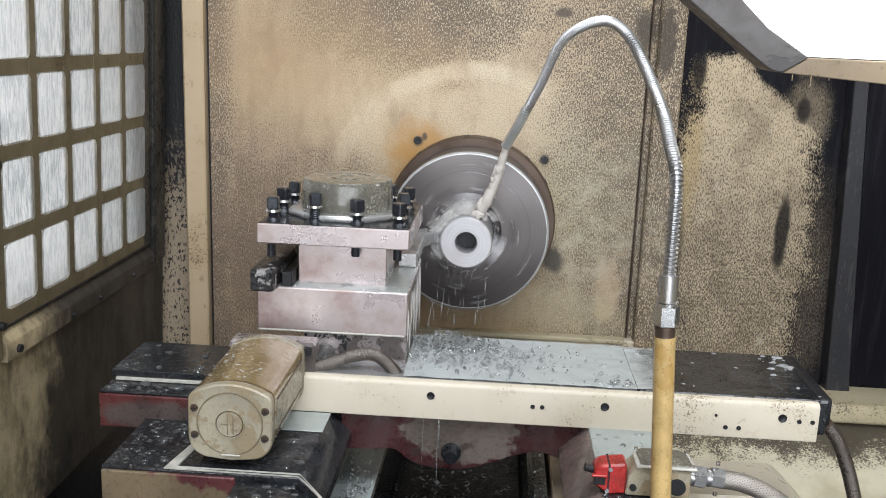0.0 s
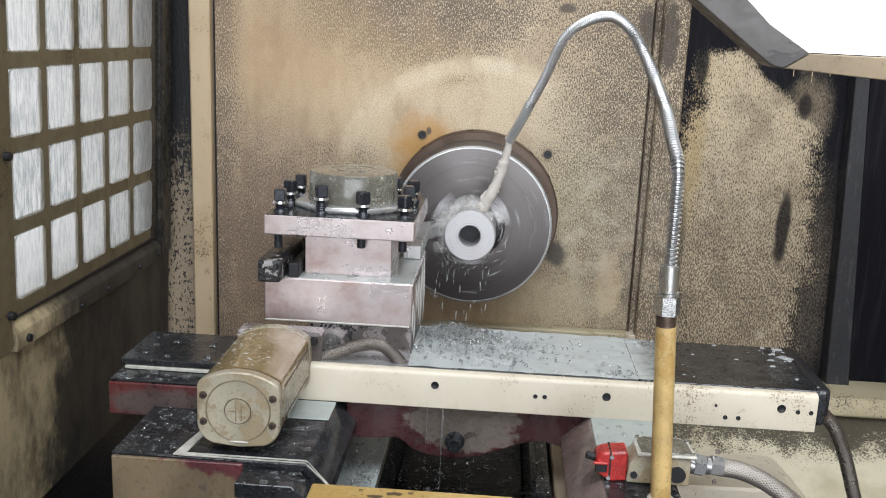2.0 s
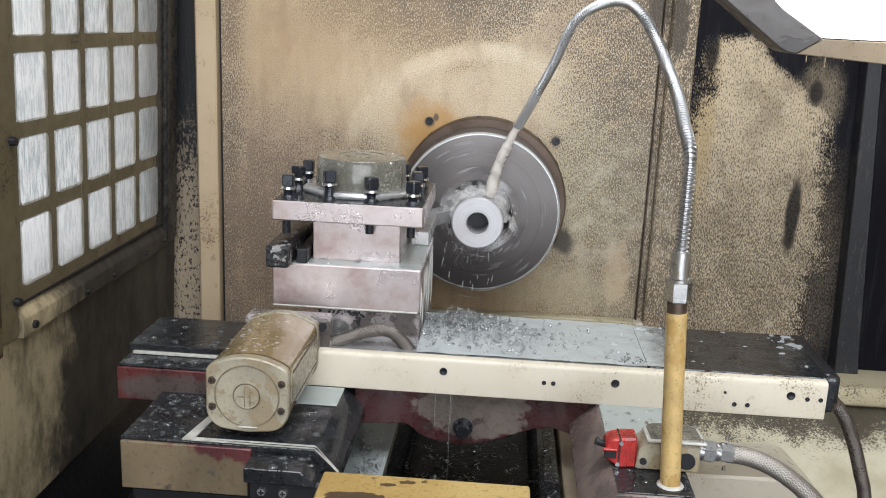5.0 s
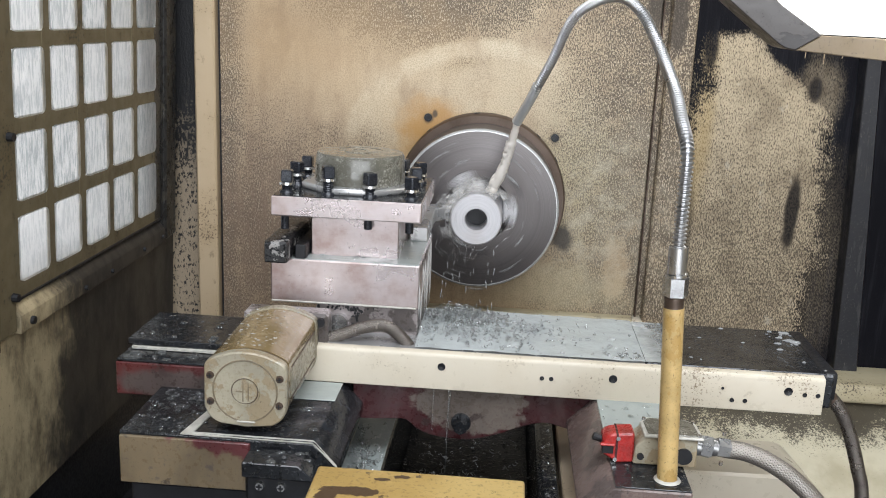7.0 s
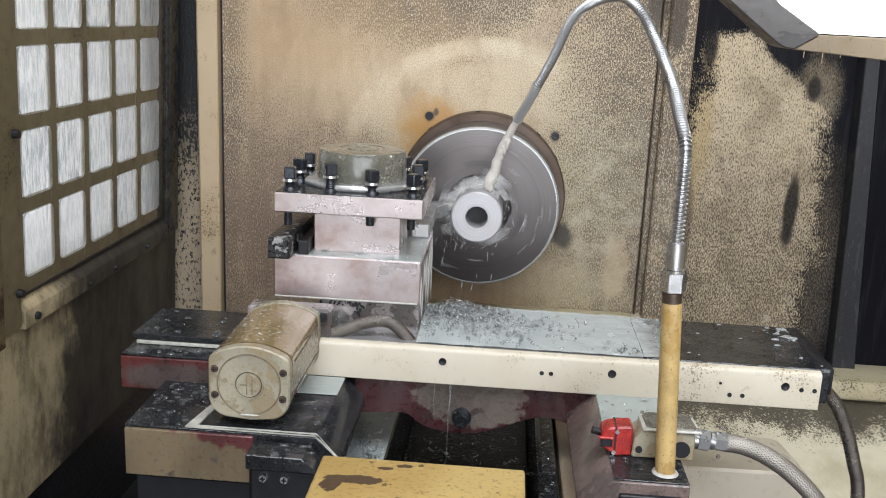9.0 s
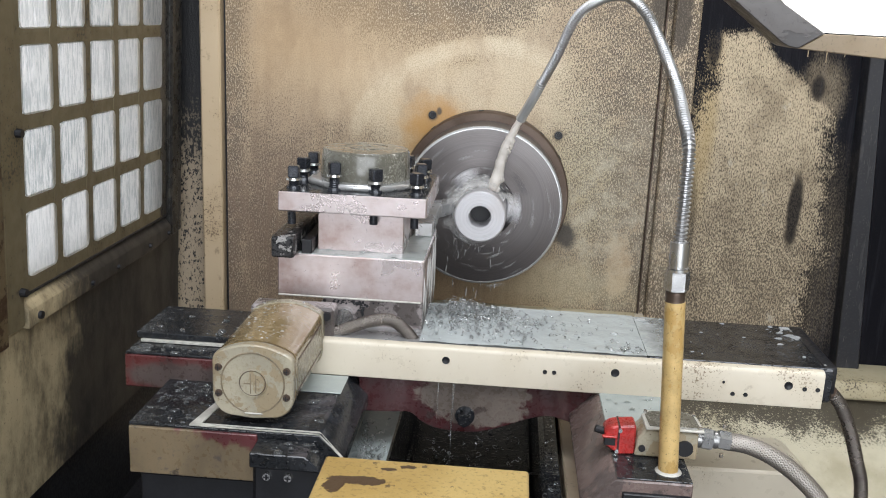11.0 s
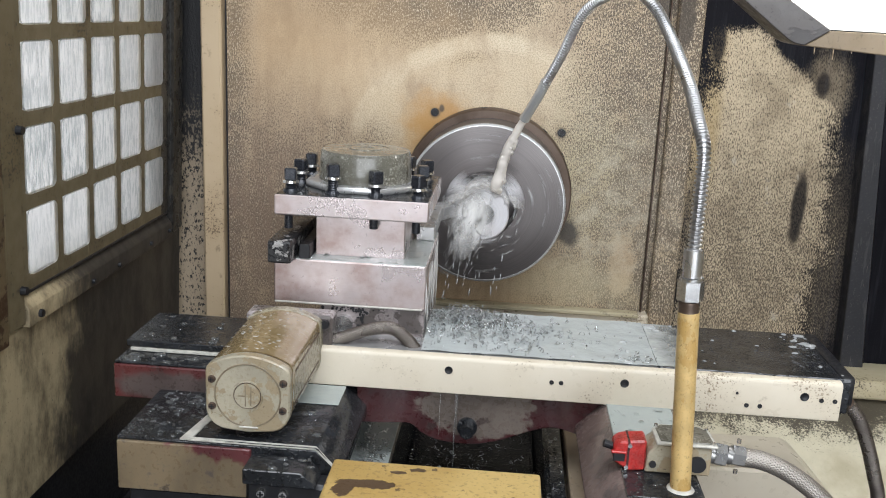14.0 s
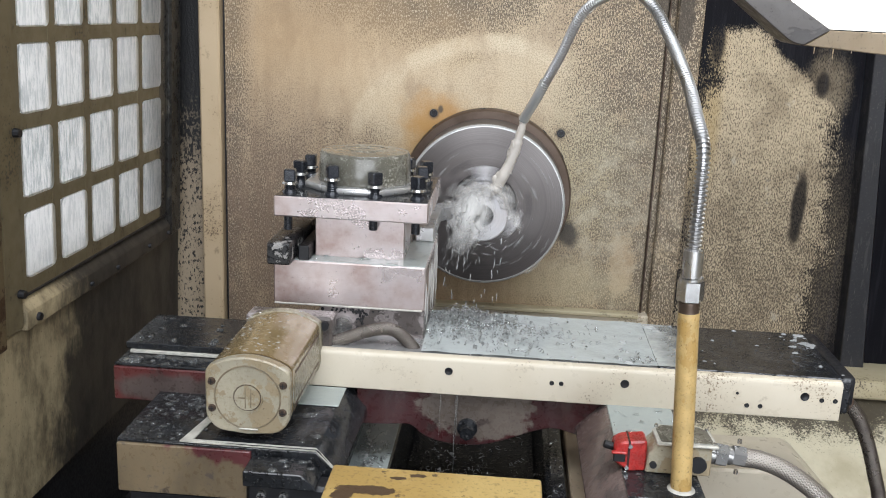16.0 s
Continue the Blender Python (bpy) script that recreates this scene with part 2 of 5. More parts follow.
def sooty_paint():
    """Back sheet: cream paint showing through black oily dirt."""
    g = Mat("sooty_paint")
    c = g.xyz()
    specks = g.noise(265, 4, 0.72, g.stretch(2.1, 2.1, 0.85))
    cloud = g.math("SUBTRACT", g.noise(26, 6, 0.72), 0.5)
    wob = g.math("ADD", g.math("MULTIPLY", g.math("SUBTRACT", g.noise(9, 4, 0.6), 0.5), 0.9), g.math("ADD", g.math("MULTIPLY", cloud, 0.9), g.math("MULTIPLY", g.math("SUBTRACT", specks, 0.5), 1.1)))
    clean = g.spot(0.447, 1.08, 0.118, 0.36, wob, 0.14)
    slant = g.math("ADD", g.math("ADD", c[2], g.math("MULTIPLY", c[0], 0.9)), g.math("MULTIPLY", wob, 0.05))
    clean = g.math("MULTIPLY", clean, g.ramp(slant, 1.770, 1.745))
    clean = g.math("MULTIPLY", clean, g.ramp(g.math("ADD", c[2], g.math("MULTIPLY", wob, 0.03)), 1.385, 1.372))
    clean = g.math("MAXIMUM", clean, g.math("MULTIPLY", g.spot(0.535, 1.285, 0.030, 0.060, wob, 0.5), 0.40))
    clean = g.math("MAXIMUM", clean, g.math("MULTIPLY", g.spot(0.570, 1.00, 0.040, 0.16, wob, 0.6), 0.22))
    stripe = g.spot(0.358, 1.36, 0.010, 0.035, g.math("MULTIPLY", wob, 0.8), 0.4)
    clean = g.math("MULTIPLY", clean, g.math("SUBTRACT", 1.0, g.math("MULTIPLY", stripe, 0.9)))
    for x, z, rx, rz, much in ((0.518, 1.095, 0.011, 0.055, 0.9), (0.530, 1.30, 0.010, 0.020, 0.8), (0.345, 1.05, 0.012, 0.10, 0.5)):
        hole = g.spot(x, z, rx, rz, g.math("MULTIPLY", wob, 0.9), 0.3)
        clean = g.math("MULTIPLY", clean, g.math("SUBTRACT", 1.0, g.math("MULTIPLY", hole, much)))
    big = g.noise(16, 5, 0.65)
    base = g.mix(g.ramp(big, 0.4, 0.65), (0.54, 0.445, 0.315), (0.37, 0.30, 0.21))
    dark = g.ramp(c[2], 1.32, 0.95, 0.0, 0.07)
    base = g.mix(g.ramp(g.math("ADD", specks, dark), 0.49, 0.62, 0, 0.88), base, (0.075, 0.060, 0.047))
    pale = g.noise(34, 5, 0.7, g.stretch(1, 1, 0.7))
    base = g.mix(g.ramp(pale, 0.62, 0.72, 0, 0.45), base, (0.55, 0.50, 0.42))
    edge = g.spot(0.352, 1.25, 0.02, 0.14, wob, 0.6)
    base = g.mix(g.math("MULTIPLY", edge, 0.5), base, (0.42, 0.30, 0.13))
    run = g.noise(40, 5, 0.7, g.stretch(2.5, 1, 0.15))
    black = g.mix(g.ramp(run, 0.45, 0.72), (0.005, 0.005, 0.008), (0.016, 0.016, 0.021))
    black = g.mix(g.ramp(specks, 0.63, 0.75, 0, 0.7), black, (0.060, 0.055, 0.052))
    g.bump(specks, 0.6, 0.0012)
    return g.done(g.mix(clean, black, base), g.ramp(clean, 0, 1, 0.40, 0.5), 0.0, 0.1)


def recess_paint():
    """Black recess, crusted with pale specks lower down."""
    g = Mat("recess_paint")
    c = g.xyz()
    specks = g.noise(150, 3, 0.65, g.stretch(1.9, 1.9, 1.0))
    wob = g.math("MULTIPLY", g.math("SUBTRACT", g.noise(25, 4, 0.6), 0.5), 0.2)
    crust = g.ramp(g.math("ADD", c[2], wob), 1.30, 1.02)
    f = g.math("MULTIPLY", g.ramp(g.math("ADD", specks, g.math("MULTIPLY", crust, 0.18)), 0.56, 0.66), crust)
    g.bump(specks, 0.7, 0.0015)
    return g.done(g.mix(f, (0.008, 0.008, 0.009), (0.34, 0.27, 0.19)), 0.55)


def door_paint():
    """Olive door sheet with black splash stains that spread from the headstock's end and from the foot."""
    g = Mat("stained_door_paint")
    c = g.xyz()
    wob = g.math("MULTIPLY", g.math("SUBTRACT", g.noise(12, 6, 0.7, g.stretch(1, 1, 0.6)), 0.5), 0.40)
    n = g.noise(240, 3, 0.6)
    run = g.noise(13, 6, 0.7, g.stretch(1, 1.3, 0.7))
    black = g.ramp(g.math("ADD", c[1], wob), -0.20, -0.09)
    base = g.mix(g.ramp(run, 0.4, 0.7), (0.47, 0.385, 0.24), (0.125, 0.10, 0.062))
    base = g.mix(g.ramp(n, 0.6, 0.72, 0, 0.6), base, (0.05, 0.04, 0.03))
    g.bump(n, 0.3, 0.0006)
    return g.done(g.mix(g.math("MULTIPLY", black, 0.95), base, (0.016, 0.0155, 0.017)), g.ramp(run, 0.3, 0.7, 0.4, 0.6))


M_WALL, M_SOOT, M_RECESS, M_DOOR = headstock_paint(), sooty_paint(), recess_paint(), door_paint()
M_CREAM = worn_paint("cream_paint", (0.66, 0.595, 0.48), (0.20, 0.14, 0.085), 0.10, 0.32, 0.34, 1.4)
M_POST = worn_paint("post_paint", (0.52, 0.40, 0.26), (0.12, 0.08, 0.05), 0.3, 0.5, 0.45)
M_MOTOR = patchy("motor_paint", (0.45, 0.405, 0.305), (0.33, 0.265, 0.17), (0.14, 0.10, 0.06), 32, 0.5, 0.34)
M_OLIVE = worn_paint("olive_door_paint", (0.15, 0.122, 0.07), (0.03, 0.026, 0.02), 0.3, 0.7, 0.5)
M_TRAY = worn_paint("tray_paint", (0.50, 0.44, 0.30), (0.07, 0.055, 0.04), 0.25, 0.5, 0.5)


def trough_paint():
    """Cream trough sheet; crusted black dirt and the slide's painted shadow darken its upper edge."""
    g = Mat("trough_paint")
    c = g.xyz()
    wob = g.math("MULTIPLY", g.math("SUBTRACT", g.noise(16, 6, 0.7), 0.5), 0.10)
    band = g.ramp(g.math("ADD", c[2], wob), 0.735, 0.790)
    n = g.noise(300, 5, 0.78)
    f = g.ramp(g.math("ADD", n, g.math("MULTIPLY", band, 0.34)), 0.62, 0.74, 0, 0.93)
    base = g.mix(g.ramp(g.noise(9, 5, 0.6), 0.4, 0.7), (0.60, 0.55, 0.41), (0.42, 0.37, 0.25))
    g.bump(n, 0.4, 0.001)
    return g.done(g.mix(f, base, (0.045, 0.036, 0.026)), 0.4)


def tailstock_paint():
    """Thick brushed yellow paint, pitted, knocked off to the brown iron in a few places."""
    g = Mat("yellow_paint")
    c = g.xyz()
    wob = g.math("SUBTRACT", g.noise(70, 5, 0.65), 0.5)
    lumps, fine, film = g.noise(120, 4, 0.6), g.noise(420, 3, 0.6), g.noise(22, 4, 0.6)
    k = g.mix(g.ramp(film, 0.35, 0.7), (0.63, 0.445, 0.165), (0.50, 0.325, 0.10))
    k = g.mix(g.ramp(fine, 0.52, 0.68, 0, 0.6), k, (0.27, 0.16, 0.05))
    bare = g.ramp(lumps, 0.645, 0.68, 0, 0.85)
    for x, y, rx, ry in ((-0.027, 0.103, 0.012, 0.004), (-0.036, 0.097, 0.005, 0.006), (-0.004, 0.1205, 0.006, 0.003), (-0.012, 0.117, 0.004, 0.002), (0.030, 0.06, 0.012, 0.008), (-0.015, 0.02, 0.02, 0.012)):
        a = g.math("DIVIDE", g.math("SUBTRACT", c[0], x), rx)
        b = g.math("DIVIDE", g.math("SUBTRACT", c[1], y), ry)
        r = g.math("ADD", g.math("SQRT", g.math("ADD", g.math("MULTIPLY", a, a), g.math("MULTIPLY", b, b))), g.math("MULTIPLY", wob, 3.0))
        bare = g.math("MAXIMUM", bare, g.ramp(r, 1.06, 0.94))
    k = g.mix(bare, k, (0.085, 0.048, 0.024))
    g.bump(g.math("SUBTRACT", g.math("ADD", lumps, g.math("MULTIPLY", fine, 0.4)), g.math("MULTIPLY", bare, 0.6)), 0.6, 0.0014)
    return g.done(k, 0.45)


M_TROUGH = trough_paint()
M_YELLOW = tailstock_paint()
M_PIPE = patchy("pipe_paint", (0.68, 0.475, 0.20), (0.50, 0.32, 0.11), (0.12, 0.06, 0.02), 60, 0.3, 0.36, (1, 1, 0.6))
M_RED = patchy("oxide_red_paint", (0.050, 0.013, 0.015), (0.060, 0.045, 0.04), (0.03, 0.022, 0.02), 9, 0.62, 0.22)
M_GROUND = steel("ground_steel", (0.62, 0.545, 0.54), 0.28, (0.34, 0.20, 0.155), 0.8, (30, 30, 400), 0.8)
M_CHUCK = turned_face("chuck_steel", (0.165, 0.150, 0.148), 0.38, 0.6)
M_TURNED = turned_face("turned_steel", (0.66, 0.65, 0.67), 0.34, 0.35)
M_BROWN = steel("rusty_brown_steel", (0.12, 0.085, 0.065), 0.36, (0.06, 0.035, 0.02), 0.7, (30, 30, 60), 0.5)
M_FOOT = patchy("oily_ground_steel", (0.32, 0.28, 0.275), (0.10, 0.085, 0.08), (0.02, 0.018, 0.018), 16, 0.32, 0.3)
M_DARK = wet_dark("dark_wet_steel", (0.012, 0.013, 0.015))
# Near-black base, weak specular: stands for the pit's shade and the mirrored dark bridge.
M_PIT = wet_dark("wet_shaded_pit", (0.003, 0.003, 0.004))
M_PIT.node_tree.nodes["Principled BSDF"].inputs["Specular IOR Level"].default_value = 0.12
M_HOLDER = patchy("chipped_black_steel", (0.02, 0.02, 0.022), (0.30, 0.29, 0.28), (0.008, 0.008, 0.008), 60, 0.2, 0.3)
M_MOTORBACK = worn_paint("motor_back_paint", (0.25, 0.18, 0.085), (0.36, 0.31, 0.20), 0.0, 0.8, 0.16, 2.0)
M_STRIP = worn_paint("beige_strip_paint", (0.62, 0.50, 0.37), (0.28, 0.20, 0.13), 0.0, 0.5, 0.4)
M_WING = patchy("oily_brown_paint", (0.200, 0.145, 0.130), (0.105, 0.080, 0.074), (0.02, 0.016, 0.015), 18, 0.45, 0.24)
M_BLACK = plain("black_oily_steel", (0.012, 0.0125, 0.016), 0.45, 0.0, 0.4, 40)
M_BOLT = plain("blackened_bolt", (0.03, 0.033, 0.042), 0.25, 0.3, 0.3, 150, 0.2)
M_HOSE = steel("hose_metal", (0.52, 0.52, 0.53), 0.34, (0.3, 0.28, 0.26), 0.3, (200, 200, 200))
M_CHROME = steel("bright_metal", (0.74, 0.74, 0.74), 0.18, (0.4, 0.36, 0.32), 0.25, (200, 200, 200), 0.92)
M_REDPLASTIC = plain("red_plastic", (0.52, 0.036, 0.032), 0.3, 0.0, 0.45, 80)
M_RUBBER = plain("white_sealant", (0.62, 0.60, 0.54), 0.4, 0.0, 0.3, 90)
M_WETCAP = worn_paint("wet_cap_paint", (0.125, 0.12, 0.098), (0.40, 0.39, 0.34), 0.62, 0.7, 0.24, 2.0)
M_CONCRETE = plain("workshop_plaster", (0.55, 0.55, 0.52), 0.8, 0.0, 0.15, 3)


def clear_water():
    """Thin coolant in beads: clear, bright only where it mirrors a lamp."""
    g = Mat("clear_drops")
    g.b.inputs["Transmission Weight"].default_value = 0.92
    g.b.inputs["IOR"].default_value = 1.36
    return g.done(g.mix(g.noise(60), (0.95, 0.97, 0.97), (0.75, 0.78, 0.78)), 0.03)


def coolant(name, colour, alpha, rough=0.1):
    g = Mat(name)
    n = g.noise(90, 4, 0.6)
    g.b.inputs["Alpha"].default_value = alpha
    g.b.inputs["Transmission Weight"].default_value = 0.25
    g.bump(n, 0.4, 0.002)
    return g.done(g.mix(n, colour, tuple(0.85 * v for v in colour)), rough)


def mist(name, colour, scale, stretch, top, centre, radius, inner):
    """Water torn into froth and spray: white and dense at its core, open and thin at its rim."""
    g = Mat(name)
    n = g.noise(scale, 4, 0.6, g.stretch(*stretch))
    c = g.xyz()
    a = g.math("DIVIDE", g.math("SUBTRACT", c[0], centre[0]), radius[0])
    b = g.math("DIVIDE", g.math("SUBTRACT", c[2], centre[1]), radius[1])
    r = g.math("SQRT", g.math("ADD", g.math("MULTIPLY", a, a), g.math("MULTIPLY", b, b)))
    f = g.math("MULTIPLY", g.ramp(n, 0.32, 0.66, 0.30 * top, top), g.ramp(r, 1.0, inner))
    g.link(f, g.b.inputs["Alpha"])
    return g.done(g.mix(n, tuple(0.85 * v for v in colour), colour), 0.9, 0.0, 0.1)


M_SHEET = mist("torn_coolant", (0.93, 0.92, 0.90), 34, (1, 1, 0.35), 0.66, (-0.012, -0.026), (0.040, 0.066), 0.15)
M_SPLASH = mist("splashing_coolant", (0.93, 0.91, 0.88), 45, (1, 1, 1), 0.50, (0.0, 0.0), (0.070, 0.070), 0.40)
M_FLECK = mist("flying_coolant", (0.90, 0.89, 0.88), 200, (1, 1, 1), 0.30, (0.0, 0.0), (0.13, 0.13), 0.2)
M_MILK = coolant("milky_coolant", (0.62, 0.68, 0.66), 0.8, 0.08)
M_JET = coolant("frothy_coolant", (0.93, 0.87, 0.80), 0.93, 0.5)
M_NOZZLE = steel("nozzle_metal", (0.64, 0.65, 0.65), 0.22, (0.28, 0.26, 0.24), 0.35, (200, 200, 200), 0.45)
M_FITTING = steel("pewter_fitting", (0.40, 0.40, 0.40), 0.22, (0.16, 0.14, 0.12), 0.6, (200, 200, 200), 0.8)
M_FROTH = coolant("coolant_froth", (0.86, 0.85, 0.83), 0.55, 0.4)
M_DROP = coolant("coolant_drops", (0.80, 0.82, 0.82), 0.45, 0.06)
M_CLEAR = clear_water()


def lit_panel(name, colour, strength):
    m = bpy.data.materials.new(name)
    m.use_nodes = True
    t = m.node_tree
    t.nodes.remove(t.nodes["Principled BSDF"])
    e = t.nodes.new("ShaderNodeEmission")
    e.inputs[0].default_value, e.inputs[1].default_value = (*colour, 1), strength
    t.links.new(e.outputs[0], t.nodes["Material Output"].inputs[0])
    return m


M_LAMP = lit_panel("lamp_diffuser", (1.0, 0.99, 0.96), 2.2)
M_DAY = lit_panel("daylight", (0.97, 0.98, 1.0), 1.05)
# Same sheet as the brown rim; the darker grey holds the bend's shading.
M_HOOD = patchy("oily_shaded_hood", (0.11, 0.10, 0.097), (0.065, 0.06, 0.06), (0.04, 0.036, 0.036), 9, 0.45, 0.45, (0.8, 1, 1.6))


def fluted_glass():
    """Wet fluted acrylic: lets the daylight through in uneven upright streaks."""
    g = Mat("fluted_acrylic")
    info = g.t.nodes.new("ShaderNodeObjectInfo")
    shift = g.t.nodes.new("ShaderNodeVectorMath")
    shift.operation = "ADD"
    g.link(g.stretch(1, 1.5, 0.24), shift.inputs[0])
    g.link(g.math("MULTIPLY", info.outputs["Random"], 7.0), shift.inputs[1])
    n = g.noise(150, 4, 0.75, shift.outputs[0])
    g.bump(n, 0.5, 0.002)
    g.b.inputs["Transmission Weight"].default_value = 0.9
    g.b.inputs["IOR"].default_value = 1.15
    wet = g.math("MULTIPLY", g.ramp(n, 0.44, 0.58), g.ramp(info.outputs["Random"], 0.0, 1.0, 0.45, 0.95))
    return g.done(g.mix(wet, (0.98, 0.98, 0.98), (0.42, 0.46, 0.47)), 0.3)


M_PANE = fluted_glass()
M_RIM = worn_paint("brown_rim_paint", (0.25, 0.195, 0.13), (0.10, 0.08, 0.06), 0.1, 0.6, 0.45)
M_RIB = patchy("dusty_black_rib", (0.020, 0.021, 0.027), (0.040, 0.039, 0.042), (0.11, 0.10, 0.09), 22, 0.2, 0.4, (3, 1, 0.4))
M_FRAME = patchy("dark_oily_frame", (0.022, 0.021, 0.020), (0.045, 0.040, 0.032), (0.012, 0.012, 0.012), 18, 0.25, 0.3, (1, 1, 0.5))
M_RUSTSTILE = patchy("rusty_olive_stile", (0.13, 0.095, 0.050), (0.050, 0.026, 0.012), (0.02, 0.014, 0.01), 26, 0.4, 0.5)
M_MOTORSIDE = patchy("dirty_motor_side", (0.36, 0.32, 0.235), (0.24, 0.20, 0.14), (0.07, 0.055, 0.035), 30, 0.3, 0.25)
M_RINGLINE = plain("brown_ring_dirt", (0.25, 0.20, 0.13), 0.5, 0.0, 0.4, 90)
M_COVER = steel("wet_cover_steel", (0.55, 0.55, 0.55), 0.22, (0.30, 0.28, 0.26), 0.4, (200, 30, 30), 0.6)


def zoned_paint(name, base, other, chips, edge, rough):
    """Worn paint in two colours whose border is given by edge(g, wobble): 1 where the other shows."""
    g = Mat(name)
    wob = g.math("SUBTRACT", g.noise(38, 6, 0.68), 0.5)
    film = g.noise(16, 5, 0.6, g.stretch(1, 1, 0.5))
    small = g.noise(90, 5, 0.7)
    fine = g.noise(330, 3, 0.6)
    f = edge(g, wob)
    k = g.mix(f, g.mix(g.ramp(film, 0.35, 0.68), base, tuple(0.6 * v for v in base)), g.mix(g.ramp(film, 0.35, 0.68), other, tuple(0.6 * v for v in other)))
    k = g.mix(g.ramp(g.noise(27, 5, 0.7), 0.60, 0.64, 0, 0.8), k, chips)
    k = g.mix(g.ramp(small, 0.57, 0.66, 0, 0.6), k, chips)
    k = g.mix(g.ramp(fine, 0.58, 0.75, 0, 0.35), k, chips)
    g.bump(g.math("ADD", g.math("MULTIPLY", fine, 0.4), g.math("MULTIPLY", f, 0.6)), 0.3, 0.0007)
    return g.done(k, g.ramp(small, 0.3, 0.7, rough - 0.1, rough + 0.15), 0.0, 0.5, 0.3)


def bridge_edge(g, wob):
    """Bare grey iron in the middle of the bridge, red left at both ends and along the lower rim."""
    return g.spot(0.115, 0.036, 0.066, 0.036, g.math("MULTIPLY", wob, 1.3), 0.06)


def wing_edge(g, wob):
    """Red left in a wedge at the upper corner of the wing's face."""
    c = g.xyz()
    k = g.math("ADD", g.math("MULTIPLY", g.math("ADD", c[0], 0.160), 10.0), g.math("MULTIPLY", g.math("SUBTRACT", c[2], 0.040), 42.0))
    return g.ramp(g.math("ADD", k, g.math("MULTIPLY", wob, 2.2)), 0.05, 0.45)


def guide_edge(g, wob):
    """Brown iron in the middle of the guide's end, red round its rim."""
    return g.spot(-0.035, 0.016, 0.062, 0.017, g.math("MULTIPLY", wob, 1.6), 0.3)


M_GUIDE = zoned_paint("guide_paint", (0.105, 0.024, 0.024), (0.095, 0.070, 0.064), (0.05, 0.030, 0.028), guide_edge, 0.3)
M_BRIDGE = zoned_paint("bridge_paint", (0.062, 0.018, 0.020), (0.165, 0.135, 0.115), (0.045, 0.032, 0.030), bridge_edge, 0.28)
M_WINGFACE = zoned_paint("wing_face_paint", (0.22, 0.165, 0.10), (0.14, 0.035, 0.038), (0.055, 0.045, 0.040), wing_edge, 0.32)


for wet, coat in ((M_MOTORBACK, 0.7), (M_WETCAP, 0.6), (M_CREAM, 0.15), (M_RED, 0.35), (M_PIPE, 0.2), (M_MOTOR, 0.2)):
    shader = wet.node_tree.nodes["Principled BSDF"]
    shader.inputs["Coat Weight"].default_value, shader.inputs["Coat Roughness"].default_value = coat, 0.12


# ---- mesh helpers ----
def box(bm, x0, x1, y0, y1, z0, z1, bev=0.0, seg=1):
    r = bmesh.ops.create_cube(bm, size=1.0)["verts"]
    for v in r:
        v.co = Vector(((x0 + x1) / 2 + v.co.x * (x1 - x0), (y0 + y1) / 2 + v.co.y * (y1 - y0), (z0 + z1) / 2 + v.co.z * (z1 - z0)))
    if bev:
        es = list({e for v in r for e in v.link_edges})
        bmesh.ops.bevel(bm, geom=es, offset=bev, segments=seg, profile=0.6, affect="EDGES", clamp_overlap=True)


def rod(bm, a, b, r0, r1=None, seg=20):
    """A closed cone or cylinder from a to b."""
    a, b = Vector(a), Vector(b)
    m = Matrix.Translation((a + b) / 2) @ (b - a).to_track_quat("Z", "Y").to_matrix().to_4x4()
    bmesh.ops.create_cone(bm, cap_ends=True, segments=seg, radius1=r0, radius2=r0 if r1 is None else r1, depth=(b - a).length, matrix=m)


def prism(bm, outline, axis, lo, hi, bev=0.0):
    """Pushes an outline (pairs in the two other axes) along an axis."""
    def at(p, q):
        return {"x": (q, p[0], p[1]), "y": (p[0], q, p[1]), "z": (p[0], p[1], q)}[axis]
    n = len(outline)
    va = [bm.verts.new(at(p, lo)) for p in outline]
    vb = [bm.verts.new(at(p, hi)) for p in outline]
    fs = [bm.faces.new(va), bm.faces.new(vb)]
    fs += [bm.faces.new((va[i], va[(i + 1) % n], vb[(i + 1) % n], vb[i])) for i in range(n)]
    bmesh.ops.recalc_face_normals(bm, faces=fs)
    if bev:
        bmesh.ops.bevel(bm, geom=list({e for f in fs for e in f.edges}), offset=bev, segments=1, profile=0.6, affect="EDGES", clamp_overlap=True)


def lathe(bm, profile, axis_at, seg=64):
    """Turns (radius, y) pairs round an axis along y through axis_at = (x, z)."""
    rings = []
    for r, y in profile:
        rings.append([bm.verts.new((axis_at[0] + r * math.cos(2 * math.pi * i / seg), y, axis_at[1] + r * math.sin(2 * math.pi * i / seg))) for i in range(seg)])
    for a, b in zip(rings, rings[1:]):
        for i in range(seg):
            bm.faces.new((a[i], a[(i + 1) % seg], b[(i + 1) % seg], b[i]))
    bmesh.ops.recalc_face_normals(bm, faces=bm.faces[:])


def spline(points, n):
    """n points along a smooth curve through the given ones."""
    p = [Vector(q) for q in points]
    p = [p[0] * 2 - p[1]] + p + [p[-1] * 2 - p[-2]]
    out, m = [], len(points) - 1
    for k in range(n):
        s = k / (n - 1) * m
        i = min(int(s), m - 1)
        u = s - i
        a, b, c, d = p[i:i + 4]
        out.append(0.5 * (2 * b + (c - a) * u + (2 * a - 5 * b + 4 * c - d) * u * u + (3 * b - a - 3 * c + d) * u ** 3))
    return out


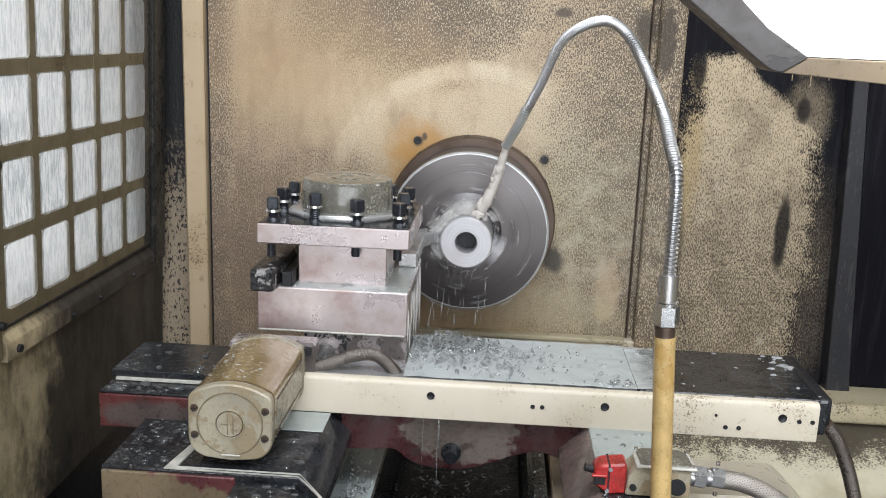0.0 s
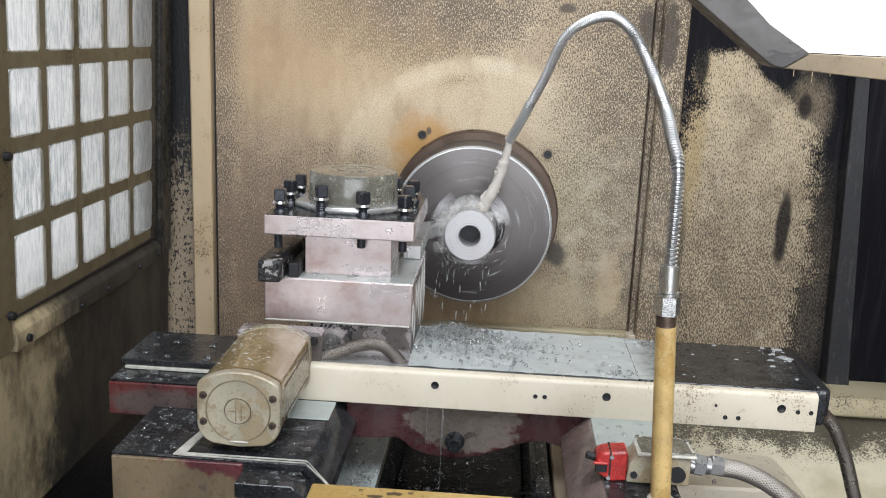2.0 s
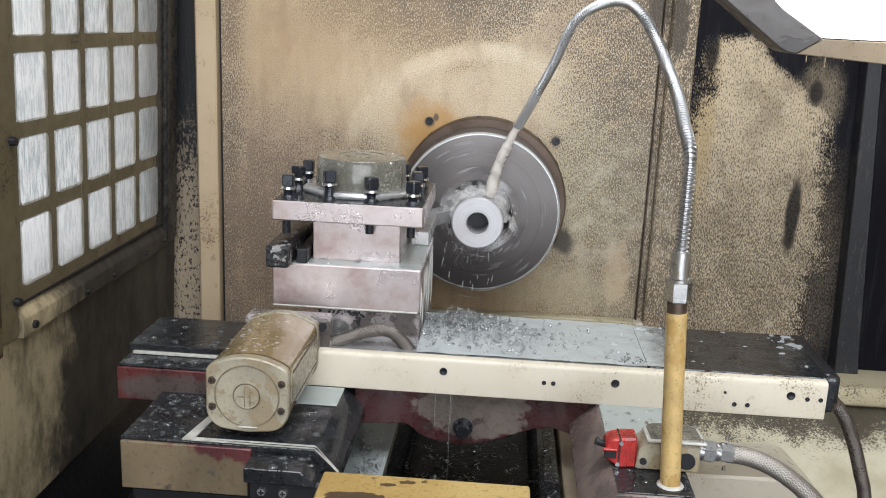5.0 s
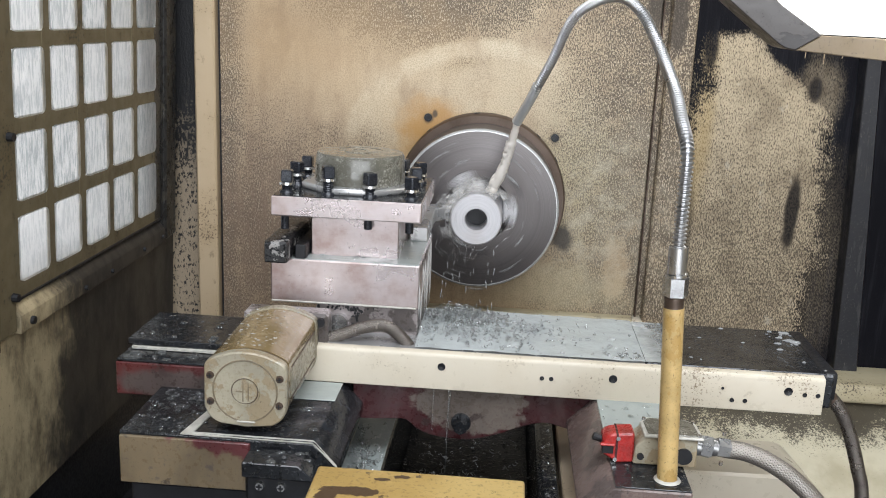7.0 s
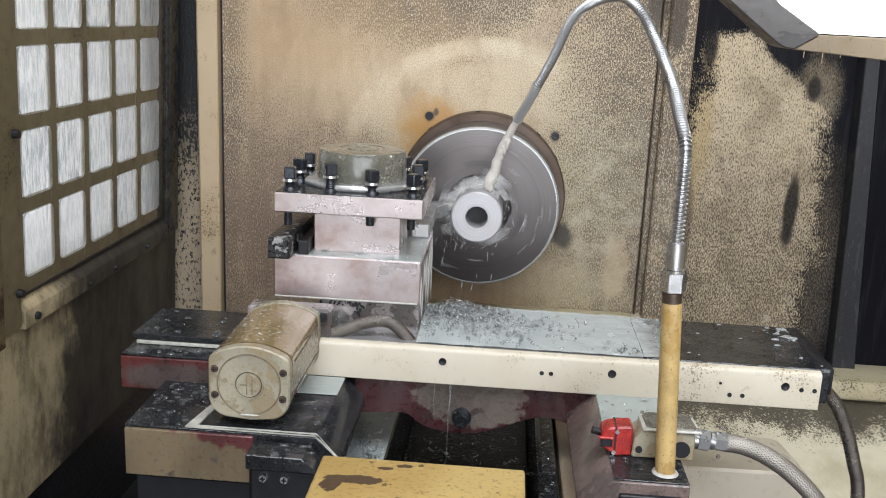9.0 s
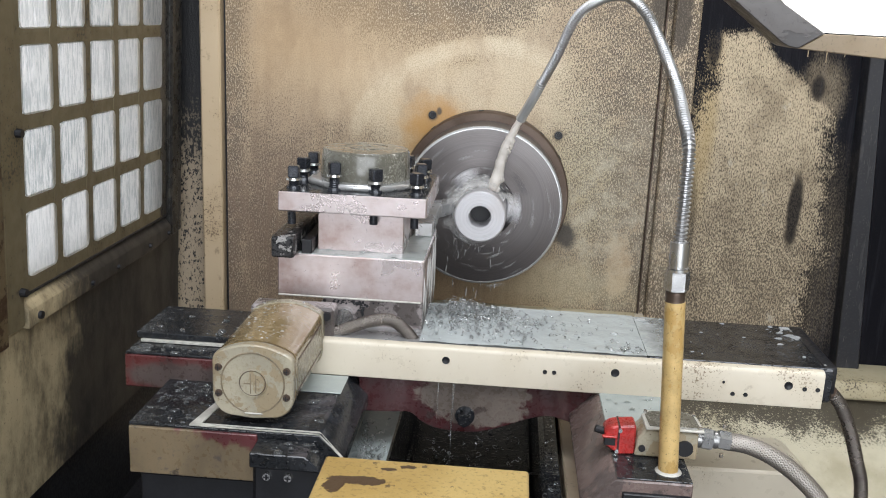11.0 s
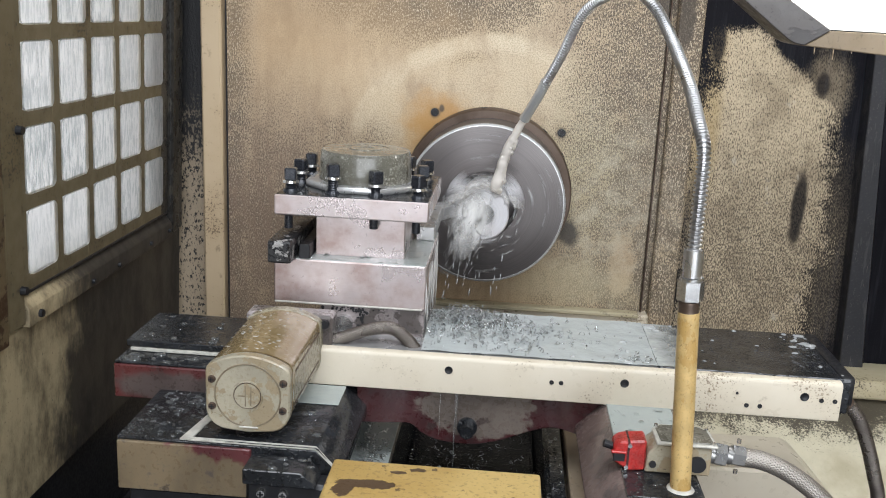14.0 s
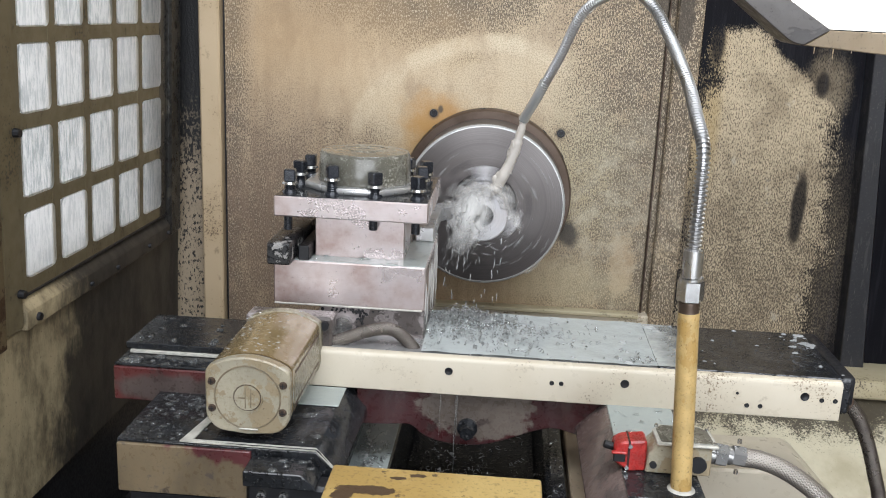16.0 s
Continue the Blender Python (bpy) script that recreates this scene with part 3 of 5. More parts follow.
def even(path):
    """The same path with its points at equal steps."""
    run = np.cumsum([0] + [(b - a).length for a, b in zip(path, path[1:])])
    want = np.linspace(0, run[-1], len(path))
    return [Vector(p) for p in zip(*(np.interp(want, run, [q[k] for q in path]) for k in range(3)))]


def sweep(bm, path, radius, seg=12):
    """A tube along a path; radius is a number or a function of the ring's number."""
    rings, up = [], Vector((0.13, 0.2, 1)).normalized()
    for i, p in enumerate(path):
        d = (path[min(i + 1, len(path) - 1)] - path[max(i - 1, 0)]).normalized()
        u = d.cross(up)
        if u.length < 0.05:
            u = d.cross(Vector((0, 1, 0)))
        u.normalize()
        up = u.cross(d).normalized()
        r = radius(i) if callable(radius) else radius
        rings.append([bm.verts.new(p + r * (math.cos(2 * math.pi * k / seg) * u + math.sin(2 * math.pi * k / seg) * up)) for k in range(seg)])
    for a, b in zip(rings, rings[1:]):
        for k in range(seg):
            bm.faces.new((a[k], a[(k + 1) % seg], b[(k + 1) % seg], b[k]))
    bm.faces.new(rings[0])
    bm.faces.new(rings[-1])
    bmesh.ops.recalc_face_normals(bm, faces=bm.faces[:])


def mesh_of(name, bm, material, origin, smooth):
    bmesh.ops.translate(bm, verts=bm.verts[:], vec=-Vector(origin))
    me = bpy.data.meshes.new(name)
    bm.to_mesh(me)
    bm.free()
    me.materials.append(material)
    if smooth:
        me.polygons.foreach_set("use_smooth", [True] * len(me.polygons))
        me.set_sharp_from_angle(angle=radians(smooth))
    return me


def thing(name, origin, label, category, group="", kind=""):
    ob = new(name)
    ob.location = origin
    ob.empty_display_size = 0.02
    return tagged(ob, label, category, group, kind)


def part(name, bm, material, parent, label="", smooth=35):
    """Links a bmesh, given in place coordinates, as one mesh under a thing or a part."""
    root = parent
    while root.parent:
        root = root.parent
    ob = new(name, mesh_of(name, bm, material, root.location, smooth))
    ob.parent = parent
    return tagged(ob, label)


def solo(name, bm, material, label, category, kind="", origin=(0, 0, 0), smooth=35):
    ob = new(name, mesh_of(name, bm, material, origin, smooth))
    ob.location = origin
    return tagged(ob, label, category, "", kind)


def bmnew():
    return bmesh.new()


def boxpart(name, dims, material, parent, bev=0.0015, label="", seg=1):
    bm = bmesh.new()
    box(bm, *dims, bev, seg)
    return part(name, bm, material, parent, label)


def rodpart(name, a, b, r, material, parent, label="", seg=20, r1=None):
    bm = bmesh.new()
    rod(bm, a, b, r, r1, seg)
    return part(name, bm, material, parent, label)


AXIS = (0.0, 1.1)          # the spindle's x and z
FEED, RIDERS = [], []      # things that ride on the carriage


# ---- enclosure ----
def enclosure():
    bm = bmnew()
    box(bm, -0.441, 0.270, 0, 0.05, 0.905, 2.1)
    box(bm, -0.441, -0.12, 0, 0.05, 0.60, 0.905)
    w = solo("wall_headstock", bm, M_WALL, "cream painted headstock wall, stained and speckled with dried grime", "wall", "structure")
    bm = bmnew()
    box(bm, 0.286, 0.328, -0.004, 0.05, 0.70, 2.1, 0.003)
    solo("wall_column", bm, M_WALL, "grimy cream sheet-metal column beside the headstock", "wall", "structure")
    bm = bmnew()
    box(bm, 0.270, 0.286, 0.012, 0.05, 0.70, 2.1)
    solo("trim_groove", bm, M_WALL, "dark dirty joint between wall and column", "joint", "structure")
    bm = bmnew()
    box(bm, 0.2735, 0.2765, 0.004, 0.012, 0.90, 2.1, 0.001)
    solo("trim_bead", bm, M_BROWN, "brown seal strip in the joint", "joint", "structure")
    bm = bmnew()
    box(bm, -0.482, -0.447, -0.012, 0.05, 0.60, 2.1, 0.003)
    solo("trim_post", bm, M_POST, "worn cream sheet-metal post beside the door", "post", "structure")
    bm = bmnew()
    box(bm, -0.447, -0.441, 0.010, 0.05, 0.60, 2.1)
    solo("trim_gap", bm, M_BLACK, "black gap beside the post", "joint", "structure")
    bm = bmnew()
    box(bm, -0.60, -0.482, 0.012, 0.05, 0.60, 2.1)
    solo("wall_recess", bm, M_RECESS, "black recess sheet behind the door, pale specks lower down", "wall", "structure")
    bm = bmnew()
    box(bm, -0.118, 0.286, -0.014, 0.05, 0.60, 0.903, 0.003)
    solo("wall_skirt", bm, M_CREAM, "cream sheet below the headstock wall with a rusty lip", "wall", "structure")
    bm = bmnew()
    box(bm, -0.118, 0.268, -0.022, 0.0, 0.899, 0.907, 0.002)
    solo("trim_lip", bm, M_TRAY, "rusty wet lip along the wall's foot", "trim", "structure")
    bm = bmnew()
    box(bm, 0.328, 0.620, 0.02, 0.05, 0.60, 2.1)
    solo("wall_back", bm, M_SOOT, "cream back sheet half covered in black oily dirt", "wall", "structure")
    bm = bmnew()
    prism(bm, [(0.609, 0.02), (0.613, -0.004), (0.650, -0.004), (0.654, 0.02)], "z", 0.6, 2.1, 0.0015)
    for v in bm.verts:
        v.co.x += (0.9 - v.co.z) * (0.04 if v.co.x < 0.63 else 0.070)
    solo("trim_rib", bm, M_RIB, "black upright rib of the enclosure", "trim", "structure")
    bm = bmnew()
    box(bm, 0.620, 0.95, 0.02, 0.05, 0.60, 2.1)
    solo("wall_back_dark", bm, M_SOOT, "black oily enclosure sheet", "wall", "structure")
    bm = bmnew()
    box(bm, 0.95, 1.0, -1.25, 0.05, 0.1, 2.1)
    solo("wall_rear", bm, M_DOOR, "dirty enclosure side wall", "wall", "structure")
    bm = bmnew()
    box(bm, -0.600, -0.541, -1.6, 0.0115, 0.60, 0.782, 0.002)
    box(bm, -0.575, -0.548, -0.046, 0.0115, 1.0, 2.1)
    solo("trim_jamb", bm, M_BLACK, "black oily door jamb and foot rail", "jamb", "structure")
    for z, name in ((1.226, "l"), (1.203, "r")):
        x = -0.093 if name == "l" else 0.117
        t = thing("wall_bolt", (x, 0, z), "dark socket bolt sunk in the headstock wall", "bolt", "wall bolts")
        bm = bmnew()
        lathe(bm, [(0.0068, 0.001), (0.0064, -0.003), (0.0042, -0.003), (0.0038, -0.0008), (0.0001, -0.0006)], (x, z), 20)
        part("bolt_head", bm, M_BLACK, t)


def tray():
    """The stepped sheet of the coolant trough on the far side of the bed."""
    bm = bmnew()
    prism(bm, [(0.02, 0.834), (-0.058, 0.832), (-0.064, 0.828), (-0.066, 0.803), (-0.06, 0.798), (0.02, 0.798)], "x", 0.286, 0.95, 0.0015)
    solo("trim_ledge", bm, M_TRAY, "cream sheet-metal ledge with grime on top", "ledge", "structure")
    bm = bmnew()
    prism(bm, [(-0.045, 0.800), (-0.10, 0.772), (-0.17, 0.735), (-0.26, 0.66), (-0.30, 0.60), (0.02, 0.60), (0.02, 0.800)], "x", 0.16, 0.95, 0.004)
    solo("trough_sheet", bm, M_TROUGH, "sloping cream trough sheet with black dirt and the slide's shadow painted on", "trough", "structure")
    bm = bmnew()
    prism(bm, [(0.16, 0.766), (0.478, 0.771), (0.490, 0.766), (0.580, 0.675), (0.60, 0.60), (0.16, 0.60)], "y", -0.29, -0.17, 0.004)
    solo("trough_step", bm, M_CREAM, "raised cream step in the trough", "trough", "structure")


def bed():
    bm = bmnew()
    box(bm, -0.9, 0.95, -2.6, 0.05, 0.05, 0.62)
    solo("machine_base", bm, M_BLACK, "black oily machine base under the bed", "base", "structure")
    t = thing("lathe_bed", (0, -0.7, 0.62), "lathe bed with oily ways, wet with coolant and swarf", "lathe bed")
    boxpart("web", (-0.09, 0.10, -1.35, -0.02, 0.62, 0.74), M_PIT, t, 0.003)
    boxpart("front_way", (-0.14, -0.089, -1.35, -0.02, 0.62, 0.85), M_DARK, t, 0.003, "wet front way with swarf")
    bm = bmnew()
    prism(bm, [(0.10, 0.62), (0.10, 0.848), (0.106, 0.856), (0.122, 0.856), (0.126, 0.848), (0.126, 0.62)], "y", -1.35, -0.02)
    part("rear_way", bm, M_DARK, t)
    boxpart("way_strip", (0.1285, 0.1555, -1.35, -0.02, 0.62, 0.852), M_STRIP, t, 0.002, "worn beige way strip")
    bm = bmnew()
    box(bm, -0.139, -0.091, -0.80, -0.10, 0.8505, 0.8525, 0.0008)
    part("coolant_film", bm, M_MILK, t, "milky film of coolant")


def door():
    X, PIVOT = -0.516, 1.15
    t = thing("door_1", (X, -0.3, 0.6), "olive machine door with a window of fluted panes in a grid", "door", "", "structure")
    boxpart("lower_panel", (X - 0.03, X - 0.004, -1.6, -0.012, 0.782, 1.0075), M_DOOR, t, 0.002, "door panel stained black by coolant")
    boxpart("window_frame", (X - 0.03, X + 0.002, -0.079, -0.018, 1.0095, 1.9), M_FRAME, t, 0.002, "dark window frame")
    boxpart("frame_lip", (X - 0.02, X + 0.007, -0.077, -0.044, 1.0110, 1.9), M_FRAME, t, 0.003, "raised dark lip of the frame")
    bm = bmnew()
    prism(bm, [(X - 0.02, 1.008), (X + 0.006, 1.008), (X + 0.006, 1.030), (X - 0.006, 1.045), (X - 0.02, 1.045)], "y", -0.545, -0.0775, 0.001)
    part("window_sill", bm, M_DOOR, t, "sloping bottom frame with bolts")
    boxpart("seal_bead", (X - 0.006, X + 0.0005, -0.540, -0.079, 1.0455, 1.0500), M_BLACK, t, 0.001, "black wet seal under the window")
    boxpart("side_frame", (X - 0.02, X + 0.003, -0.585, -0.547, 1.012, 1.9), M_OLIVE, t, 0.002, "olive side frame")
    boxpart("door_stile", (X - 0.03, X + 0.006, -1.6, -0.588, 1.0, 1.9), M_RUSTSTILE, t, 0.003, "rust-edged door stile")
    pitch, wide = 0.0885, 0.071
    cols = [-0.532 + pitch * i for i in range(5)]
    rows = [1.1455 + 0.0955 * i for i in range(7)]
    boxpart("upright_bar", (X - 0.003, X, -0.5465, cols[0] + 0.0015, 1.05, 1.9), M_OLIVE, t, 0.001)
    for i in range(4):
        boxpart("upright_bar", (X - 0.003, X, cols[i] + wide - 0.0015, cols[i + 1] + 0.0015, 1.05, 1.9), M_OLIVE, t, 0.001)
    boxpart("upright_bar", (X - 0.003, X, cols[4] + wide - 0.0015, -0.0795, 1.05, 1.9), M_FRAME, t, 0.001)
    for z in rows:
        boxpart("cross_bar", (X - 0.0034, X - 0.0004, -0.541, -0.098, z - 0.0015, z + 0.019), M_OLIVE, t, 0.001)
    boxpart("cross_bar", (X - 0.0034, X - 0.0004, -0.541, -0.098, 1.045, 1.0690), M_OLIVE, t, 0.001)
    bm = bmnew()
    ro = 0.009
    outline = []
    for cy, cz, a0 in ((wide - ro, 0.078 - ro, 0), (ro, 0.078 - ro, 90), (ro, ro, 180), (wide - ro, ro, 270)):
        outline += [(cy + ro * math.cos(radians(a0 + 22.5 * k)), cz + ro * math.sin(radians(a0 + 22.5 * k))) for k in range(5)]
    prism(bm, outline, "x", 0.0, 0.0025)
    pane = mesh_of("pane", bm, M_PANE, (0, 0, 0), 35)
    for z in rows:
        for y in cols:
            p = new("pane", pane)
            p.parent, p.visible_shadow = t, False
            p.location = (X - 0.0005 - t.location.x, y - t.location.y, z - 0.078 - t.location.z)
    for y, z in ((-0.554, 1.056), (-0.519, 1.018), (-0.551, 1.241), (-0.29, 1.016), (-0.375, 1.016), (-0.17, 1.018), (-0.09, 1.020)):
        k = 0.006 if y < -0.5 else 0.004
        rodpart("screw", (X - 0.002, y, z), (X + 0.010, y, z), k, M_BLACK, t, "", 10, k * 0.8)
    # the door hangs slightly out of plumb
    t.location.x = X - 0.03 * (PIVOT - 0.6)
    t.rotation_euler.y = math.atan(0.03)
    bm = bmnew()
    box(bm, -0.84, -0.83, -1.2, 0.5, 0.9, 2.1)
    solo("backdrop_daylight", bm, M_DAY, "bright daylight of the workshop outside the door", "backdrop", "structure")


def lamp():
    """The machine lamp under the roof: a bent sheet hood round a bright diffuser."""
    t = thing("machine_lamp", (0.45, -0.3, 1.40), "white glowing machine lamp in a grimy sheet-metal hood", "lamp")
    y0, y1 = -0.32, -0.29
    bm = bmnew()
    prism(bm, [(0.418, 1.388), (0.365, 1.4215), (0.28, 1.50), (0.34, 1.62), (0.95, 1.62), (0.95, 1.384)], "y", y0 - 0.004, y1)
    part("diffuser", bm, M_LAMP, t, "glowing white diffuser")
    bm = bmnew()
    prism(bm, [(0.205, 1.497), (0.368, 1.3735), (0.376, 1.3695), (0.388, 1.3675), (0.418, 1.3870), (0.365, 1.4205), (0.280, 1.500)], "y", y0 - 0.012, y1 + 0.02, 0.0012)
    part("hood", bm, M_HOOD, t, "oily hood edge, greyed for the shading at its bend")
    bm = bmnew()
    prism(bm, [(0.3885, 1.3673), (0.95, 1.326), (0.95, 1.3825), (0.4185, 1.3865)], "y", y0 - 0.010, y1 + 0.02, 0.001)
    rim = part("rim", bm, M_RIM, t, "brown dripping rim")
    for x, l in ((0.402, 0.008), (0.425, 0.014), (0.447, 0.006), (0.47, 0.005)):
        rodpart("drip", (x, y0 - 0.008, 1.366), (x, y0 - 0.008, 1.366 - l), 0.0008, M_POST, rim, "", 8, 0.0004)


def room():
    for name, d in (("wall_workshop_1", (-4, 4, -5.1, -5.0, 0, 4)), ("wall_workshop_2", (-4.1, -4, -5, 3, 0, 4)), ("wall_workshop_3", (4, 4.1, -5, 3, 0, 4)), ("wall_workshop_4", (-4, 4, 3, 3.1, 0, 4))):
        bm = bmnew()
        box(bm, *d)
        solo(name, bm, M_CONCRETE, "plain workshop wall", "wall", "structure")
    bm = bmnew()
    box(bm, -4, 4, -5, 3, -0.05, 0.0)
    solo("floor", bm, M_CONCRETE, "plain workshop floor", "floor", "structure")
    bm = bmnew()
    box(bm, -4, 4, -5, 3, 4.0, 4.05)
    solo("ceiling", bm, M_CONCRETE, "plain workshop ceiling", "ceiling", "structure")


# ---- spindle ----
def spindle():
    bm = bmnew()
    lathe(bm, [(0.06, 0.0), (0.1390, 0.0), (0.1390, -0.030), (0.1365, -0.034), (0.06, -0.034)], AXIS, 96)
    ring = thing("spindle_flange", (0, 0, 1.1), "rusty brown steel flange behind the chuck", "flange")
    part("ring", bm, M_BROWN, ring)
    for a in (50, 95, 130, 30, 160):
        x, z = 0.1385 * math.cos(radians(a)), 1.1 + 0.1385 * math.sin(radians(a))
        rodpart("bolt", (x * 0.9, -0.017, 1.1 + (z - 1.1) * 0.9), (x * 1.012, -0.017, 1.1 + (z - 1.1) * 1.012), 0.0045, M_BLACK, ring, "", 10)
    t = thing("lathe_chuck", (0, -0.118, 1.1), "spinning round steel chuck with three jaws", "chuck")
    bm = bmnew()
    lathe(bm, [(0.05, -0.036), (0.125, -0.036), (0.125, -0.1145), (0.1225, -0.1175), (0.1210, -0.118), (0.052, -0.118), (0.050, -0.116), (0.050, -0.075), (0.0001, -0.075)], AXIS, 128)
    part("body", bm, M_CHUCK, t)
    # Ring of paler metal on the chamfer paints in the rim's highlight.
    bm = bmnew()
    lathe(bm, [(0.1249, -0.1138), (0.1254, -0.1142), (0.1254, -0.1152), (0.1228, -0.1182), (0.1216, -0.1184), (0.1214, -0.1178)], AXIS, 128)
    part("rim_edge", bm, M_NOZZLE, t, "front edge in brighter metal for its highlight")
    for k in range(3):
        a = radians(90 + 120 * k)
        bm = bmnew()
        box(bm, 0.0385, 0.062, -0.124, -0.080, -0.013, 0.013, 0.002)
        bmesh.ops.rotate(bm, verts=bm.verts[:], cent=(0, 0, 0), matrix=Matrix.Rotation(-a, 3, "Y"))
        bmesh.ops.translate(bm, verts=bm.verts[:], vec=(0, 0, 1.1))
        jaw = part("jaw", bm, M_TURNED, t)
        a2 = a + radians(34)
        rodpart("jaw_slot", (0.070 * math.cos(a2), -0.1185, 1.1 + 0.070 * math.sin(a2)), (0.070 * math.cos(a2), -0.114, 1.1 + 0.070 * math.sin(a2)), 0.006, M_BLACK, t, "", 14)
    w = thing("workpiece", (0, -0.195, 1.1), "spinning thick-walled steel sleeve being turned", "workpiece")
    bm = bmnew()
    lathe(bm, [(0.0385, -0.08), (0.0385, -0.193), (0.0365, -0.195), (0.0172, -0.195), (0.0160, -0.1935), (0.0160, -0.155), (0.0001, -0.155)], AXIS, 72)
    part("sleeve", bm, M_TURNED, w)
    rodpart("bore_plug", (0, -0.1565, 1.1), (0, -0.154, 1.1), 0.0158, M_BLACK, w, "dark end of the bore", 32)
    return t, w


# ---- carriage ----
def saddle():
    t = thing("saddle", (-0.1, -0.5, 0.90), "wet lathe saddle with worn cream and red paint", "saddle")
    bm = bmnew()
    prism(bm, [(-0.346, 0.898), (-0.348, 0.957), (-0.142, 0.957), (-0.117, 0.930), (-0.117, 0.918), (-0.136, 0.900), (-0.136, 0.86), (-0.15, 0.86), (-0.15, 0.898)], "y", -0.675, -0.36, 0.0015)
    part("front_wing", bm, M_DARK, t, "dark wet steel top")
    boxpart("wing_face", (-0.3465, -0.208, -0.6785, -0.6735, 0.900, 0.9535), M_WINGFACE, t, 0.001, "front face in worn cream and red paint")
    boxpart("wing_foot", (-0.338, -0.208, -0.672, -0.38, 0.80, 0.8975), M_BLACK, t, 0.002)
    bm = bmnew()
    prism(bm, [(-0.282, -0.6745), (-0.143, -0.6745), (-0.118, -0.6745), (-0.118, -0.671), (-0.143, -0.669), (-0.27, -0.669), (-0.262, -0.60), (-0.270, -0.60)], "z", 0.9572, 0.9588)
    for v in bm.verts:
        if v.co.x > -0.12:
            v.co.z -= 0.0255
    part("seal_strip", bm, M_RUBBER, t, "pale seal strip")
    boxpart("coolant_film", (-0.19, -0.140, -0.565, -0.512, 0.9573, 0.9588), M_MILK, t, 0.0006, "milky film of coolant")
    bm = bmnew()
    lower = spline([(-0.128, 0, 0.909), (-0.095, 0, 0.9105), (-0.066, 0, 0.912), (-0.052, 0, 0.902), (-0.036, 0, 0.8945), (-0.010, 0, 0.891), (0.018, 0, 0.892), (0.049, 0, 0.901), (0.080, 0, 0.914), (0.103, 0, 0.9195), (0.124, 0, 0.916), (0.158, 0, 0.905)], 45)
    outline = [(-0.13, 0.962)] + [(p.x, p.z) for p in lower] + [(0.160, 0.962)]
    prism(bm, outline, "y", -0.50, -0.38, 0.001)
    part("bridge", bm, M_BRIDGE, t, "oxide red bridge with a curved lower edge")
    bm = bmnew()
    rod(bm, (0.003, -0.518, 0.9135), (0.003, -0.499, 0.9135), 0.0088, None, 6)
    rod(bm, (0.003, -0.503, 0.9135), (0.003, -0.499, 0.9135), 0.0120, None, 20)
    part("bridge_bolt", bm, M_DARK, t)
    bm = bmnew()
    prism(bm, [(0.160, 0.957), (0.236, 0.957), (0.236, 0.80), (0.156, 0.80), (0.156, 0.905), (0.131, 0.918), (0.129, 0.925)], "y", -0.722, -0.36, 0.0015)
    part("rear_wing", bm, M_WING, t, "brown oily rear wing")
    boxpart("wing_edge", (0.162, 0.2355, -0.7205, -0.6555, 0.9570, 0.9588), M_DARK, t, 0.0006, "dark wet front edge")
    boxpart("wing_top", (0.162, 0.2355, -0.6545, -0.362, 0.9572, 0.9592), M_MILK, t, 0.0008, "milky film of coolant")
    boxpart("wiper_recess", (0.168, 0.235, -0.727, -0.721, 0.87, 0.945), M_BLACK, t, 0.001)
    w = boxpart("way_wiper", (-0.206, -0.124, -0.705, -0.677, 0.84, 0.934), M_BLACK, t, 0.004, "black way wiper with two screws")
    bm = bmnew()
    prism(bm, [(-0.207, 0.934), (-0.207, 0.950), (-0.150, 0.950), (-0.138, 0.940), (-0.135, 0.934)], "y", -0.712, -0.677, 0.001)
    part("wiper_cover", bm, M_DARK, t)
    for x in (-0.190, -0.168):
        bm = bmnew()
        rod(bm, (x, -0.705, 0.923), (x, -0.709, 0.923), 0.0055, 0.004, 16)
        s = part("wiper_screw", bm, M_CHROME, t)
        boxpart("cross_slot", (x - 0.003, x + 0.003, -0.7097, -0.7085, 0.9222, 0.9238), M_BLACK, s, 0)
        boxpart("cross_slot", (x - 0.0008, x + 0.0008, -0.7097, -0.7085, 0.920, 0.926), M_BLACK, s, 0)
    RIDERS.append(t)
    s = thing("slide_base", (-0.3, -0.5, 0.945), "cross slide guide with red front and dark wet top", "slide")
    boxpart("guide", (-0.401, -0.255, -0.555, -0.40, 0.944, 0.9845), M_GUIDE, s, 0.0015, "oxide red guide")
    boxpart("guide_top", (-0.400, -0.256, -0.5545, -0.405, 0.985, 0.988), M_DARK, s, 0.001)
    boxpart("pale_seam", (-0.394, -0.19, -0.522, -0.518, 0.9885, 0.9925), M_RUBBER, s, 0.0005, "pale strip under the cover")
    boxpart("cover_plate", (-0.400, -0.19, -0.520, -0.416, 0.993, 1.0005), M_DARK, s, 0.001)
    RIDERS.append(s)


